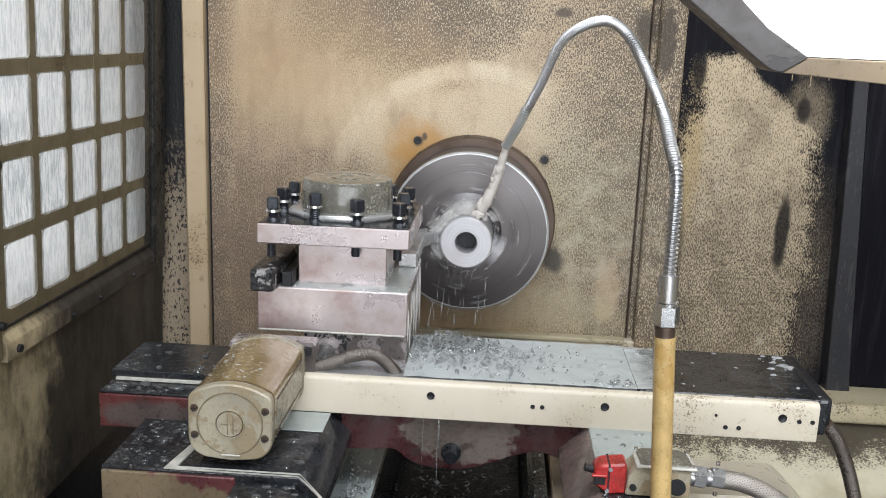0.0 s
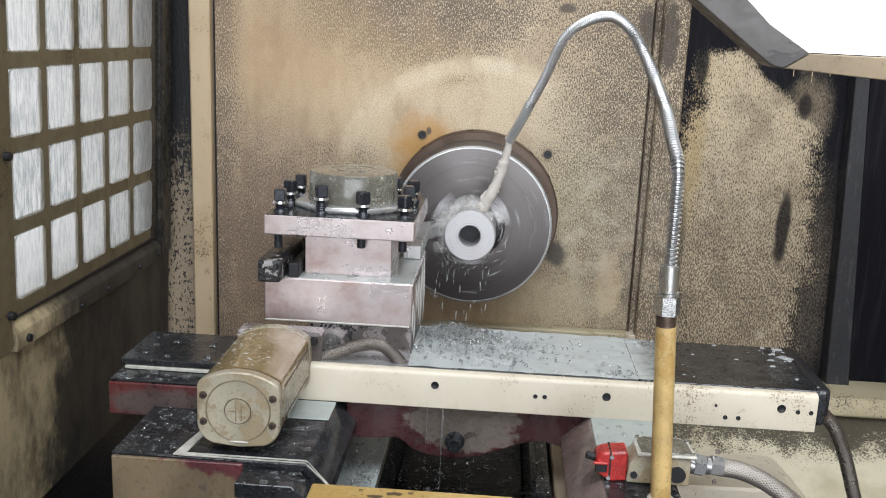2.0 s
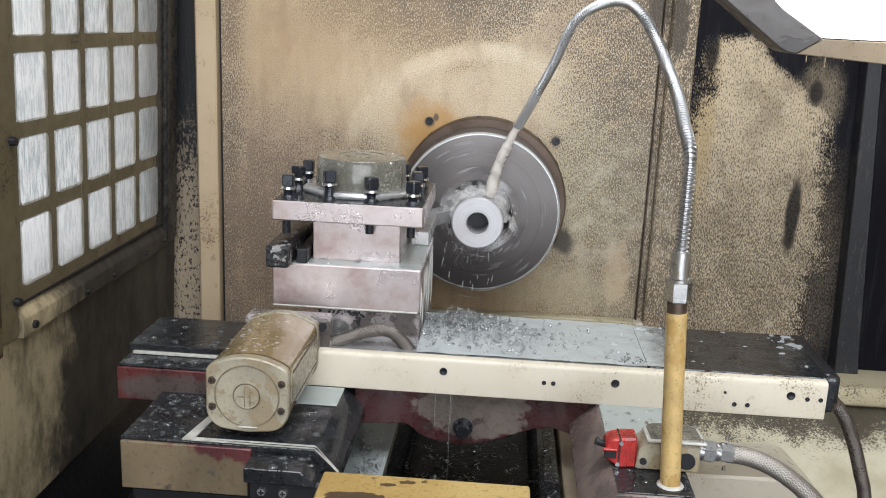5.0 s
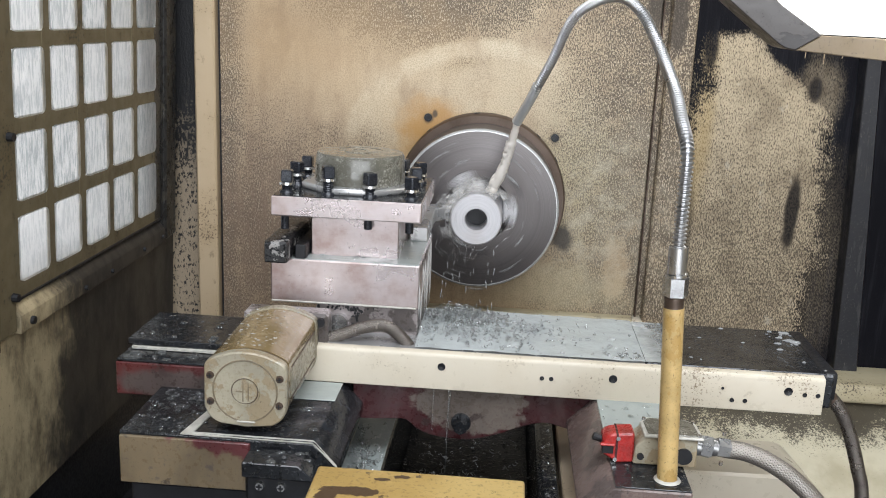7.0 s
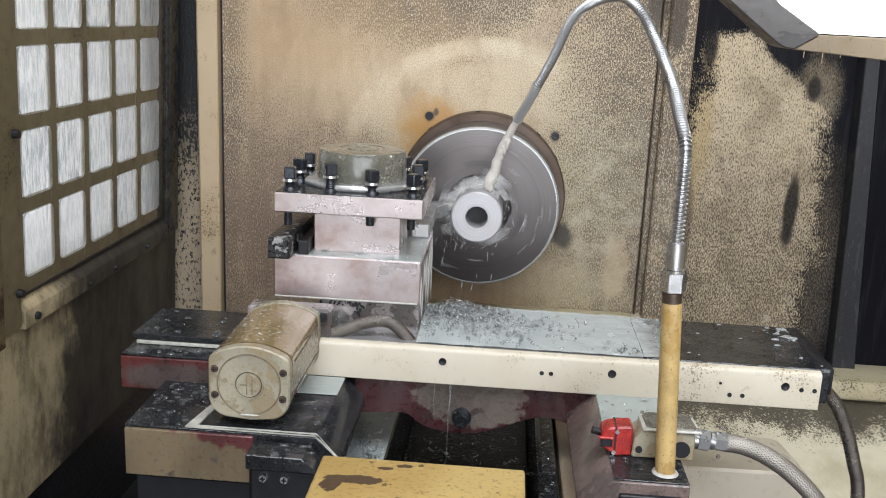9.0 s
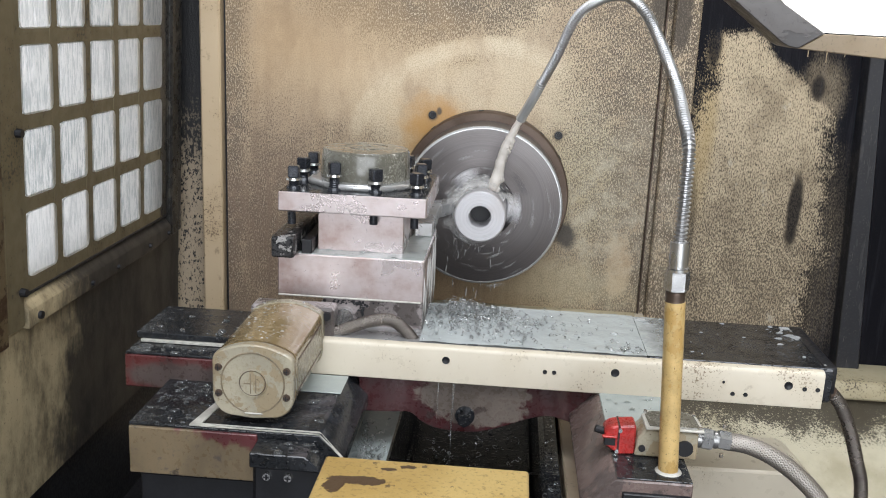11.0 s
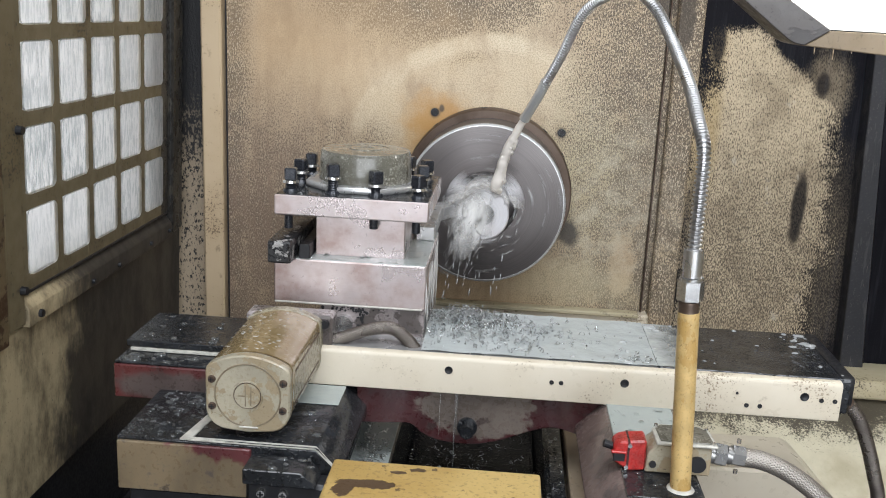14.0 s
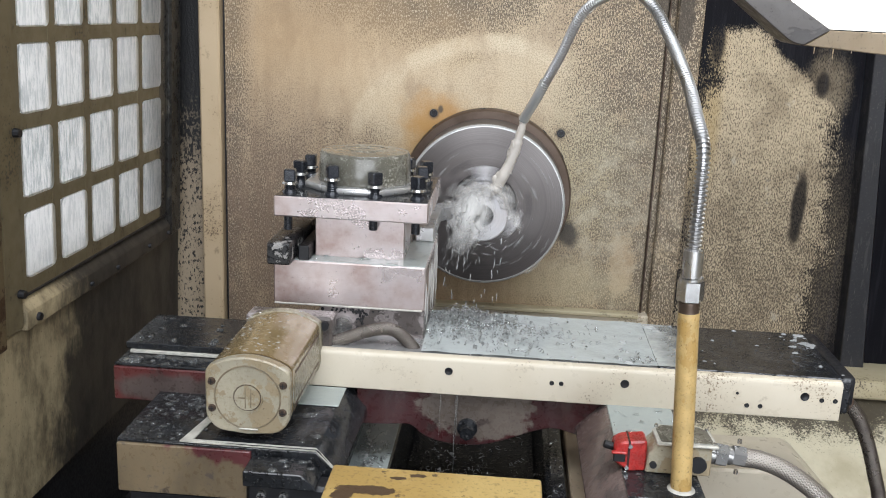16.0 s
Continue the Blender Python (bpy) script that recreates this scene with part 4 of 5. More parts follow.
def cross_slide():
    t = thing("cross_slide", (0.13, -0.42, 0.955), "cross slide with cream front plate and dark steel cover", "cross slide")
    bm = bmnew()
    box(bm, -0.205, 0.2164, -0.500, -0.342, 0.962, 1.0035, 0.0003)
    part("front_cover", bm, M_COVER, t, "steel cover awash with coolant")
    bm = bmnew()
    box(bm, 0.2168, 0.436, -0.500, -0.342, 0.962, 1.0048, 0.003)
    part("end_cover", bm, M_DARK, t, "dark wet steel cover")
    boxpart("end_cap", (0.4235, 0.4395, -0.498, -0.344, 0.972, 1.0065), M_BLACK, t, 0.004, "black rubber end cap", 2)
    bm = bmnew()
    prism(bm, [(-0.510, 0.958), (-0.510, 0.999), (-0.508, 1.0025), (-0.503, 1.004), (-0.4995, 1.0042), (-0.4995, 0.958)], "x", -0.25, 0.422, 0.0008)
    fp = part("front_plate", bm, M_CREAM, t, "cream painted front plate with drilled holes")
    for x, z, r in ((-0.023, 0.987, 0.0042), (0.179, 0.986, 0.0045), (0.381, 0.985, 0.0045), (0.096, 0.981, 0.0022), (0.107, 0.981, 0.0022), (0.400, 0.982, 0.0022), (0.415, 0.982, 0.0022), (0.318, 0.970, 0.0022), (0.333, 0.970, 0.0022), (0.306, 0.984, 0.0012)):
        bm = bmnew()
        lathe(bm, [(r + 0.0006, -0.5095), (r + 0.0004, -0.5107), (r, -0.5105), (r * 0.9, -0.5102), (0.0001, -0.5101)], (x, z), 18)
        part("drilled_hole", bm, M_BLACK, fp)
    RIDERS.append(t)


def turret():
    t = thing("tool_turret", (-0.15, -0.364, 0.99), "square four-way steel tool turret with clamping bolts", "tool turret")
    boxpart("foot", (-0.185, -0.059, -0.452, -0.275, 0.992, 1.0385), M_FOOT, t, 0.001, "oily steel foot")
    boxpart("block", (-0.242, -0.058, -0.456, -0.271, 1.0395, 1.0935), M_GROUND, t, 0.0016, "ground steel lower block")
    boxpart("coolant_bead", (-0.241, -0.061, -0.4572, -0.4555, 1.0385, 1.0408), M_RUBBER, t, 0.0006, "pale bead of coolant under the block")
    boxpart("core", (-0.197, -0.088, -0.430, -0.297, 1.0935, 1.147), M_GROUND, t, 0.001)
    boxpart("top_plate", (-0.242, -0.058, -0.456, -0.271, 1.1465, 1.171), M_GROUND, t, 0.0016, "ground steel clamping plate")
    boxpart("plate_face", (-0.2405, -0.0595, -0.4545, -0.2725, 1.1705, 1.1716), M_DARK, t, 0.0005, "dark wet upper face")
    boxpart("wet_film", (-0.2405, -0.0595, -0.4545, -0.2725, 1.0932, 1.0944), M_MILK, t, 0.0005, "milky film of coolant")
    cx, cy = -0.148, -0.363
    bm = bmnew()
    prism(bm, [(cx + 0.076 * math.cos(radians(22.5 + 45 * k)), cy + 0.076 * math.sin(radians(22.5 + 45 * k))) for k in range(8)], "z", 1.1716, 1.1795, 0.0015)
    part("cap_flange", bm, M_COVER, t, "wet steel flange")
    bm = bmnew()
    lathe(bm, [(0.058, 0.0), (0.0585, 0.002), (0.0565, 0.033), (0.0545, 0.037), (0.030, 0.0385), (0.029, 0.0378), (0.022, 0.0378), (0.021, 0.0388), (0.010, 0.0388), (0.009, 0.0380), (0.0001, 0.0380)], (0, 0), 56)
    bmesh.ops.rotate(bm, verts=bm.verts[:], cent=(0, 0, 0), matrix=Matrix.Rotation(radians(90), 3, "X"))
    bmesh.ops.translate(bm, verts=bm.verts[:], vec=(cx, cy, 1.1795))
    part("cap", bm, M_WETCAP, t, "wet grey-green round cap")
    spots = [(-0.228, -0.430), (-0.177, -0.430), (-0.125, -0.430), (-0.074, -0.430), (-0.228, -0.375), (-0.228, -0.310), (-0.074, -0.375), (-0.074, -0.318), (-0.20, -0.288), (-0.10, -0.288)]
    for i, (x, y) in enumerate(spots):
        lift = (0.010, 0.017, 0.011, 0.009, 0.012, 0.010, 0.012, 0.010, 0.008, 0.009)[i]
        z = 1.1716
        bm = bmnew()
        n = 14
        sweep(bm, [Vector((x, y, z - 0.002 + (lift + 0.002) * k / n)) for k in range(n + 1)], lambda k: 0.0068 if k % 2 else 0.0061, 14)
        rod(bm, (x, y, z), (x, y, z + 0.003), 0.0095, 0.008, 16)
        b = part("bolt", bm, M_BOLT, t)
        bm = bmnew()
        rod(bm, (x, y, z + lift), (x, y, z + lift + 0.003), 0.0098, 0.0090, 18)
        part("collar", bm, M_CHROME, b)
        bm = bmnew()
        q = 0.0070
        box(bm, x - q, x + q, y - q, y + q, z + lift + 0.003, z + lift + 0.018, 0.0016)
        bmesh.ops.rotate(bm, verts=bm.verts[:], cent=(x, y, z), matrix=Matrix.Rotation(radians(17 * i + 5), 3, "Z"))
        part("square_head", bm, M_BOLT, b)
    for x, y, z in ((-0.125, -0.4405, 1.133), (-0.228, -0.4405, 1.128), (-0.074, -0.4405, 1.131)):
        rodpart("bolt_end", (x, y, 1.147), (x, y, z), 0.0052, M_BOLT, t, "", 14)
    RIDERS.append(t)
    a = thing("tool_holder", (-0.228, -0.38, 1.0945), "blackened tool holder clamped in the turret, chipped at its end", "tool")
    bm = bmnew()
    box(bm, -0.243, -0.215, -0.486, -0.29, 1.0945, 1.122, 0.004, 2)
    part("shank", bm, M_HOLDER, a)
    boxpart("shim", (-0.212, -0.199, -0.456, -0.29, 1.0945, 1.112), M_BLACK, a, 0.001)
    bm = bmnew()
    box(bm, -0.2415, -0.2165, -0.4885, -0.4855, 1.097, 1.1195, 0.001)
    part("worn_end", bm, M_HOLDER, a, "chipped bare end")
    RIDERS.append(a)
    c = thing("turning_tool", (-0.07, -0.3, 1.0945), "steel turning tool with a small insert at the work", "tool")
    bm = bmnew()
    prism(bm, [(-0.084, -0.33), (-0.060, -0.33), (-0.060, -0.205), (-0.0425, -0.176), (-0.0425, -0.164), (-0.062, -0.160), (-0.084, -0.178)], "z", 1.0945, 1.1135, 0.001)
    part("shank", bm, M_COVER, c)
    bm = bmnew()
    prism(bm, [(-0.052, -0.180), (-0.0388, -0.1655), (-0.052, -0.163), (-0.060, -0.170)], "z", 1.1137, 1.118)
    part("insert", bm, M_CHROME, c)
    RIDERS.append(c)


def motor():
    t = thing("turret_motor", (-0.218, -0.58, 0.96), "cream turret motor with a brown wet back and round end cover", "motor")

    CX, CZ = -0.2165, 1.0055

    def outline(grow):
        """Arched top with crisp shoulders, straight sides and rounded lower corners."""
        out = []
        for k in range(13):
            a = k / 12 * 2 - 1
            out.append((CX - a * 0.0400, CZ + 0.0425 - 0.0115 * a * a))
        out += [(CX - 0.0425, CZ + 0.0275), (CX - 0.0433, CZ + 0.0235)]
        for k in range(9):
            b = radians(180 + 90 * k / 8)
            out.append((CX - 0.0213 + 0.0220 * math.cos(b), CZ - 0.0160 + 0.0225 * math.sin(b)))
        out.append((CX, CZ - 0.0405))
        for k in range(9):
            b = radians(270 + 90 * k / 8)
            out.append((CX + 0.0213 + 0.0220 * math.cos(b), CZ - 0.0160 + 0.0225 * math.sin(b)))
        out += [(CX + 0.0433, CZ + 0.0235), (CX + 0.0425, CZ + 0.0275)]
        return [(CX + (x - CX) * grow, CZ + (z - CZ) * grow) for x, z in out]
    bm = bmnew()
    prism(bm, outline(0.982), "y", -0.646, -0.513)
    part("body", bm, M_MOTORBACK, t, "brown stained wet body")
    bm = bmnew()
    prism(bm, outline(0.955), "y", -0.6505, -0.646)
    part("joint", bm, M_BROWN, t, "dark joint behind the end cover")
    bm = bmnew()
    prism(bm, outline(1.0), "y", -0.663, -0.6505, 0.0016)
    cover = part("end_cover", bm, M_MOTOR, t, "cream end cover")
    bm = bmnew()
    prism(bm, outline(1.012), "y", -0.513, -0.500, 0.0012)
    part("back_band", bm, M_MOTORSIDE, t, "grey wet end band")
    bm = bmnew()
    lathe(bm, [(0.0345, -0.6631), (0.0340, -0.6638), (0.0333, -0.6638), (0.0328, -0.6631)], (CX, CZ), 48)
    part("ring_ridge", bm, M_RINGLINE, cover, "brown ring mark")
    bm = bmnew()
    lathe(bm, [(0.0160, -0.6631), (0.0156, -0.6644), (0.0146, -0.6644), (0.0143, -0.6633), (0.0134, -0.6633), (0.0131, -0.6646), (0.0001, -0.6648)], (CX, CZ), 36)
    part("plug", bm, M_MOTOR, cover)
    bm = bmnew()
    lathe(bm, [(0.0143, -0.66335), (0.0134, -0.66335)], (CX, CZ), 36)
    part("plug_groove", bm, M_BROWN, cover, "dirty groove round the plug")
    for x0, x1, z0, z1 in ((-0.0022, -0.0012, -0.011, 0.011), (0.0034, 0.0044, -0.010, 0.010), (-0.0090, -0.0022, -0.0008, 0.0006)):
        boxpart("plug_slot", (CX + x0, CX + x1, -0.6652, -0.6645, CZ + z0, CZ + z1), M_RINGLINE, cover, 0.0)
    boxpart("drip_edge", (CX - 0.009, CX + 0.011, -0.6650, -0.6630, CZ - 0.0350, CZ - 0.0330), M_RUBBER, cover, 0.0008, "wet pale bead under the plug")
    for x, z in ((-0.0365, 0.0155), (-0.0365, -0.0135), (0.0365, 0.0155), (0.0360, -0.0140)):
        x, z = CX + x, CZ + z
        bm = bmnew()
        rod(bm, (x, -0.663, z), (x, -0.6655, z), 0.0042, 0.0034, 14)
        s = part("screw", bm, M_BROWN, cover)
        boxpart("slot", (x - 0.0028, x + 0.0028, -0.6660, -0.6653, z - 0.0005, z + 0.0005), M_BLACK, s, 0)
        boxpart("slot", (x - 0.0005, x + 0.0005, -0.6660, -0.6653, z - 0.0028, z + 0.0028), M_BLACK, s, 0)
    boxpart("side_panel", (CX + 0.0420, CX + 0.0430, -0.640, -0.515, CZ - 0.014, CZ + 0.018), M_MOTORSIDE, t, 0.0006, "worn cream side panel")
    boxpart("side_groove", (CX + 0.0424, CX + 0.0434, -0.636, -0.518, CZ + 0.0185, CZ + 0.0200), M_BROWN, t, 0.0003)
    boxpart("side_groove", (CX + 0.0424, CX + 0.0434, -0.636, -0.518, CZ - 0.0160, CZ - 0.0145), M_BROWN, t, 0.0003)
    boxpart("flange", (-0.264, -0.162, -0.500, -0.470, 0.975, 1.0385), M_FOOT, t, 0.003, "dirty mounting flange")
    rodpart("flange_bolt", (-0.170, -0.506, 1.030), (-0.170, -0.499, 1.030), 0.005, M_BLACK, t, "", 12)
    RIDERS.append(t)
    h = thing("motor_cable", (-0.1, -0.47, 1.005), "dark braided cable from the motor to the slide", "cable")
    bm = bmnew()
    pts = spline([(-0.174, -0.487, 1.002), (-0.150, -0.487, 1.010), (-0.118, -0.485, 1.022), (-0.094, -0.483, 1.024), (-0.076, -0.483, 1.012), (-0.064, -0.483, 0.998)], 200)
    braided(h, even(pts), 0.0072, M_BRAID, M_BLACK)
    rodpart("gland", (-0.157, -0.46, 1.015), (-0.157, -0.450, 1.015), 0.012, M_CHROME, h, "", 20)
    RIDERS.append(h)


def braided(owner, path, r, wire, inner):
    """A hose with a plaited wire jacket: flat strands wound both ways, over and under each other."""
    bm = bmnew()
    sweep(bm, path, r - 0.0004, 14)
    part("core", bm, inner, owner, "dark hose under the braid")
    frames, up = [], Vector((0.13, 0.2, 1)).normalized()
    for i, p in enumerate(path):
        d = (path[min(i + 1, len(path) - 1)] - path[max(i - 1, 0)]).normalized()
        u = d.cross(up).normalized()
        up = u.cross(d).normalized()
        frames.append((p, u.copy(), up.copy()))
    step = (path[1] - path[0]).length
    verts, faces, strands = [], [], 18
    for way in (1, -1):
        for k in range(strands):
            n0 = len(verts)
            for i, (p, u, w) in enumerate(frames):
                a = 2 * math.pi * k / strands + way * i * step / (1.5 * r)
                lift = r + 0.0003 * way * math.cos(strands * i * step / (1.5 * r))
                half = 0.36 * 2 * math.pi / strands
                for da, dr in ((-half, -0.0003), (0, 0.00025), (half, -0.0003)):
                    verts.append(p + (lift + dr) * (math.cos(a + da) * u + math.sin(a + da) * w))
            for i in range(len(frames) - 1):
                q = n0 + 3 * i
                faces += [(q, q + 1, q + 4, q + 3), (q + 1, q + 2, q + 5, q + 4)]
    me = bpy.data.meshes.new("braid")
    me.from_pydata([v - owner.location for v in verts], [], faces)
    me.materials.append(wire)
    me.polygons.foreach_set("use_smooth", [True] * len(me.polygons))
    ob = new("braid", me)
    ob.parent = owner
    tagged(ob, "plaited wire jacket", kind="stuff")


M_BRAID = steel("dark_braid", (0.22, 0.195, 0.175), 0.24, (0.04, 0.03, 0.025), 0.7, (200, 200, 200), 0.8)
M_BRAIDLIGHT = steel("steel_braid", (0.42, 0.385, 0.35), 0.34, (0.22, 0.18, 0.15), 0.5, (200, 200, 200), 0.8)
M_DULL = plain("dull_grey_rubber", (0.10, 0.09, 0.08), 0.5, 0.0, 0.4, 60)


def coolant_line():
    t = thing("coolant_pipe", (0.21, -0.70, 0.959), "yellow painted coolant pipe with a bright flexible metal hose", "coolant hose")
    bm = bmnew()
    sweep(bm, [Vector((0.2145, -0.70, 0.955)), Vector((0.2085, -0.70, 1.05)), Vector((0.203, -0.70, 1.136))], 0.0098, 24)
    part("pipe", bm, M_PIPE, t, "chipped yellow steel pipe")
    bm = bmnew()
    sweep(bm, [Vector((0.203, -0.70, 1.136 + 0.002 * k)) - Vector((0.00012, 0, 0)) * k for k in range(6)], lambda i: 0.0095 - 0.0006 * (i % 2), 20)
    part("thread", bm, M_BROWN, t, "rusty pipe thread")
    rodpart("nut", (0.2026, -0.70, 1.1475), (0.2022, -0.70, 1.1655), 0.0122, M_CHROME, t, "bright hexagon nut", 6)
    rodpart("washer", (0.2022, -0.70, 1.166), (0.2020, -0.70, 1.1685), 0.0105, M_CHROME, t, "", 24)
    rodpart("ferrule", (0.2020, -0.70, 1.169), (0.2015, -0.70, 1.194), 0.0088, M_CHROME, t, "chrome ferrule", 24)
    pts = spline([(0.2015, -0.70, 1.190), (0.2012, -0.70, 1.245), (0.201, -0.695, 1.283), (0.1995, -0.66, 1.306), (0.1985, -0.60, 1.335), (0.1885, -0.51, 1.380), (0.176, -0.47, 1.406), (0.159, -0.42, 1.420), (0.135, -0.37, 1.414), (0.111, -0.33, 1.391), (0.092, -0.28, 1.339), (0.0735, -0.243, 1.296)], 640)
    pts = even(pts)
    bm = bmnew()
    sweep(bm, pts, lambda i: 0.0064 if i % 4 in (0, 1) else 0.0046, 14)
    part("flexible_hose", bm, M_HOSE, t, "ribbed bright metal hose", 25)
    bm = bmnew()
    sweep(bm, spline([(0.076, -0.247, 1.303), (0.0665, -0.231, 1.280), (0.0515, -0.201, 1.2475)], 12), lambda i: 0.0072 if i in (0, 1) else 0.0078 if i == 11 else 0.0070, 16)
    part("nozzle", bm, M_NOZZLE, t, "chrome nozzle")
    bm = bmnew()
    lathe(bm, [(0.0098, 0.0), (0.0132, 0.0), (0.0122, 0.0014), (0.0098, 0.0024)], (0, 0), 24)
    bmesh.ops.rotate(bm, verts=bm.verts[:], cent=(0, 0, 0), matrix=Matrix.Rotation(radians(90), 3, "X"))
    bmesh.ops.translate(bm, verts=bm.verts[:], vec=(0.2145, -0.70, 0.9592))
    part("sealant_ring", bm, M_RUBBER, t, "pale ring of sealant")
    RIDERS.append(t)

    v = thing("coolant_valve", (0.2, -0.655, 0.959), "beige valve block with a red plug and clear cover", "valve")
    bm = bmnew()
    prism(bm, [(0.184, 0.9595), (0.247, 0.9595), (0.247, 0.988), (0.196, 0.990), (0.186, 0.980)], "y", -0.672, -0.635, 0.0015)
    part("block", bm, M_MOTOR, v, "worn beige block")
    rodpart("port", (0.234, -0.6745, 0.972), (0.234, -0.670, 0.972), 0.0085, M_BLACK, v, "dark open port", 20)
    rodpart("block_screw", (0.191, -0.6745, 0.969), (0.191, -0.671, 0.969), 0.0035, M_BLACK, v, "", 12)
    bm = bmnew()
    prism(bm, [(0.193, -0.675), (0.252, -0.675), (0.250, -0.640), (0.240, -0.630), (0.200, -0.630), (0.192, -0.642)], "z", 0.9905, 0.9932, 0.0008)
    cov = part("cover", bm, M_RUBBER, v, "pale cover with a grey pane")
    bm = bmnew()
    prism(bm, [(0.197, -0.671), (0.2485, -0.671), (0.2465, -0.641), (0.239, -0.6335), (0.2015, -0.6335), (0.1955, -0.643)], "z", 0.9933, 0.9942, 0.0003)
    part("pane", bm, M_WETCAP, cov)
    for x, y in ((0.197, -0.636), (0.247, -0.638), (0.248, -0.671)):
        rodpart("cover_screw", (x, y, 0.9932), (x, y, 0.9955), 0.002, M_CHROME, cov, "", 10)
    bm = bmnew()
    prism(bm, [(0.153, 0.968), (0.153, 0.984), (0.160, 0.989), (0.184, 0.992), (0.185, 0.960), (0.168, 0.958)], "y", -0.670, -0.645, 0.002)
    plug = part("plug", bm, M_REDPLASTIC, v, "red plastic plug")
    boxpart("plug_groove", (0.166, 0.168, -0.6712, -0.6445, 0.960, 0.990), M_RED, plug, 0)
    boxpart("plug_recess", (0.1525, 0.1640, -0.6712, -0.6690, 0.9685, 0.9775), M_BLACK, plug, 0.0006, "dark cavity in the plug")
    boxpart("plug_lip", (0.1500, 0.1650, -0.6735, -0.6690, 0.9775, 0.9800), M_REDPLASTIC, plug, 0.0008)
    rodpart("pin", (0.144, -0.658, 0.981), (0.155, -0.658, 0.978), 0.004, M_BLACK, plug, "", 10)
    rodpart("plug_screw", (0.168, -0.6725, 0.986), (0.168, -0.6695, 0.986), 0.0022, M_CHROME, plug, "", 10)
    rodpart("plug_screw", (0.166, -0.6725, 0.963), (0.166, -0.6695, 0.963), 0.0022, M_CHROME, plug, "", 10)
    for a, b, r, n in ((0.247, 0.253, 0.009, 16), (0.253, 0.264, 0.0115, 6), (0.264, 0.270, 0.009, 16), (0.270, 0.282, 0.0105, 6)):
        rodpart("fitting", (a, -0.655, 0.977), (b, -0.655, 0.9755), r, M_FITTING, v, "silver hose fitting", n)
    for z in (0.990, 0.961):
        rodpart("clamp_screw", (0.276, -0.655, z), (0.276, -0.655, z + (0.004 if z > 0.97 else -0.004)), 0.0022, M_CHROME, v, "", 10)
    RIDERS.append(v)
    h = thing("braided_hose", (0.3, -0.655, 0.96), "steel-braided coolant hose from the valve", "hose")
    braided(h, even(spline([(0.278, -0.655, 0.9755), (0.300, -0.655, 0.973), (0.325, -0.657, 0.964), (0.352, -0.660, 0.947), (0.378, -0.664, 0.922), (0.40, -0.67, 0.885), (0.41, -0.68, 0.83), (0.41, -0.68, 0.70)], 380)), 0.0089, M_BRAIDLIGHT, M_DULL)
    RIDERS.append(h)
    h = thing("drag_hose", (0.45, -0.45, 0.9), "dark braided hose hanging from the cross slide's end", "hose")
    braided(h, even(spline([(0.420, -0.455, 0.968), (0.445, -0.455, 0.962), (0.466, -0.453, 0.941), (0.484, -0.45, 0.905), (0.498, -0.45, 0.865), (0.508, -0.45, 0.83), (0.515, -0.45, 0.75), (0.515, -0.45, 0.68)], 380)), 0.0080, M_BRAID, M_BLACK)
    rodpart("ferrule", (0.436, -0.455, 0.967), (0.452, -0.4545, 0.957), 0.0092, M_BROWN, h, "", 16)
    RIDERS.append(h)


def tailstock():
    t = thing("tailstock", (0, -1.25, 0.62), "tailstock top in chipped yellow paint", "tailstock")
    bm = bmnew()
    prism(bm, [(-0.0462, 1.171), (-0.0452, 1.172), (0.0555, 1.172), (0.0565, 1.171), (0.0565, 1.02), (0.085, 0.85), (-0.085, 0.85), (-0.050, 1.02)], "y", -1.36, -1.124, 0.0005)
    part("body", bm, M_YELLOW, t)
    boxpart("base_plate", (-0.088, 0.098, -1.36, -1.13, 0.741, 0.85), M_BLACK, t, 0.003)


enclosure()
tray()
bed()
door()
lamp()
room()
CHUCK, WORK = spindle()
saddle()
cross_slide()
turret()
motor()
coolant_line()
tailstock()


# ---- coolant and swarf ----
def blob(bm, at, size, turn=0.0, axis="Y", level=1):
    """A small drop: a stretched ball."""
    m = Matrix.Translation(at) @ Matrix.Rotation(turn, 4, axis) @ Matrix.Diagonal((*size, 1))
    bmesh.ops.create_icosphere(bm, subdivisions=level, radius=1.0, matrix=m)


def add_balls(verts, faces, at, size, rng, lump=0.35):
    """A lumpy flattened drop in plain lists, for the many on wet surfaces."""
    k, n0 = 8, len(verts)
    top = (at[0], at[1], at[2] + size[2])
    for ring, (rr, zz) in enumerate(((1.0, 0.0), (0.72, 0.75))):
        for i in range(k):
            a = 2 * math.pi * i / k
            q = rr * (1 + lump * (rng.random() - 0.5))
            verts.append((at[0] + size[0] * q * math.cos(a), at[1] + size[1] * q * math.sin(a), at[2] + size[2] * zz))
    verts.append(top)
    for i in range(k):
        j = (i + 1) % k
        faces.append((n0 + i, n0 + j, n0 + k + j, n0 + k + i))
        faces.append((n0 + k + i, n0 + k + j, n0 + 2 * k))


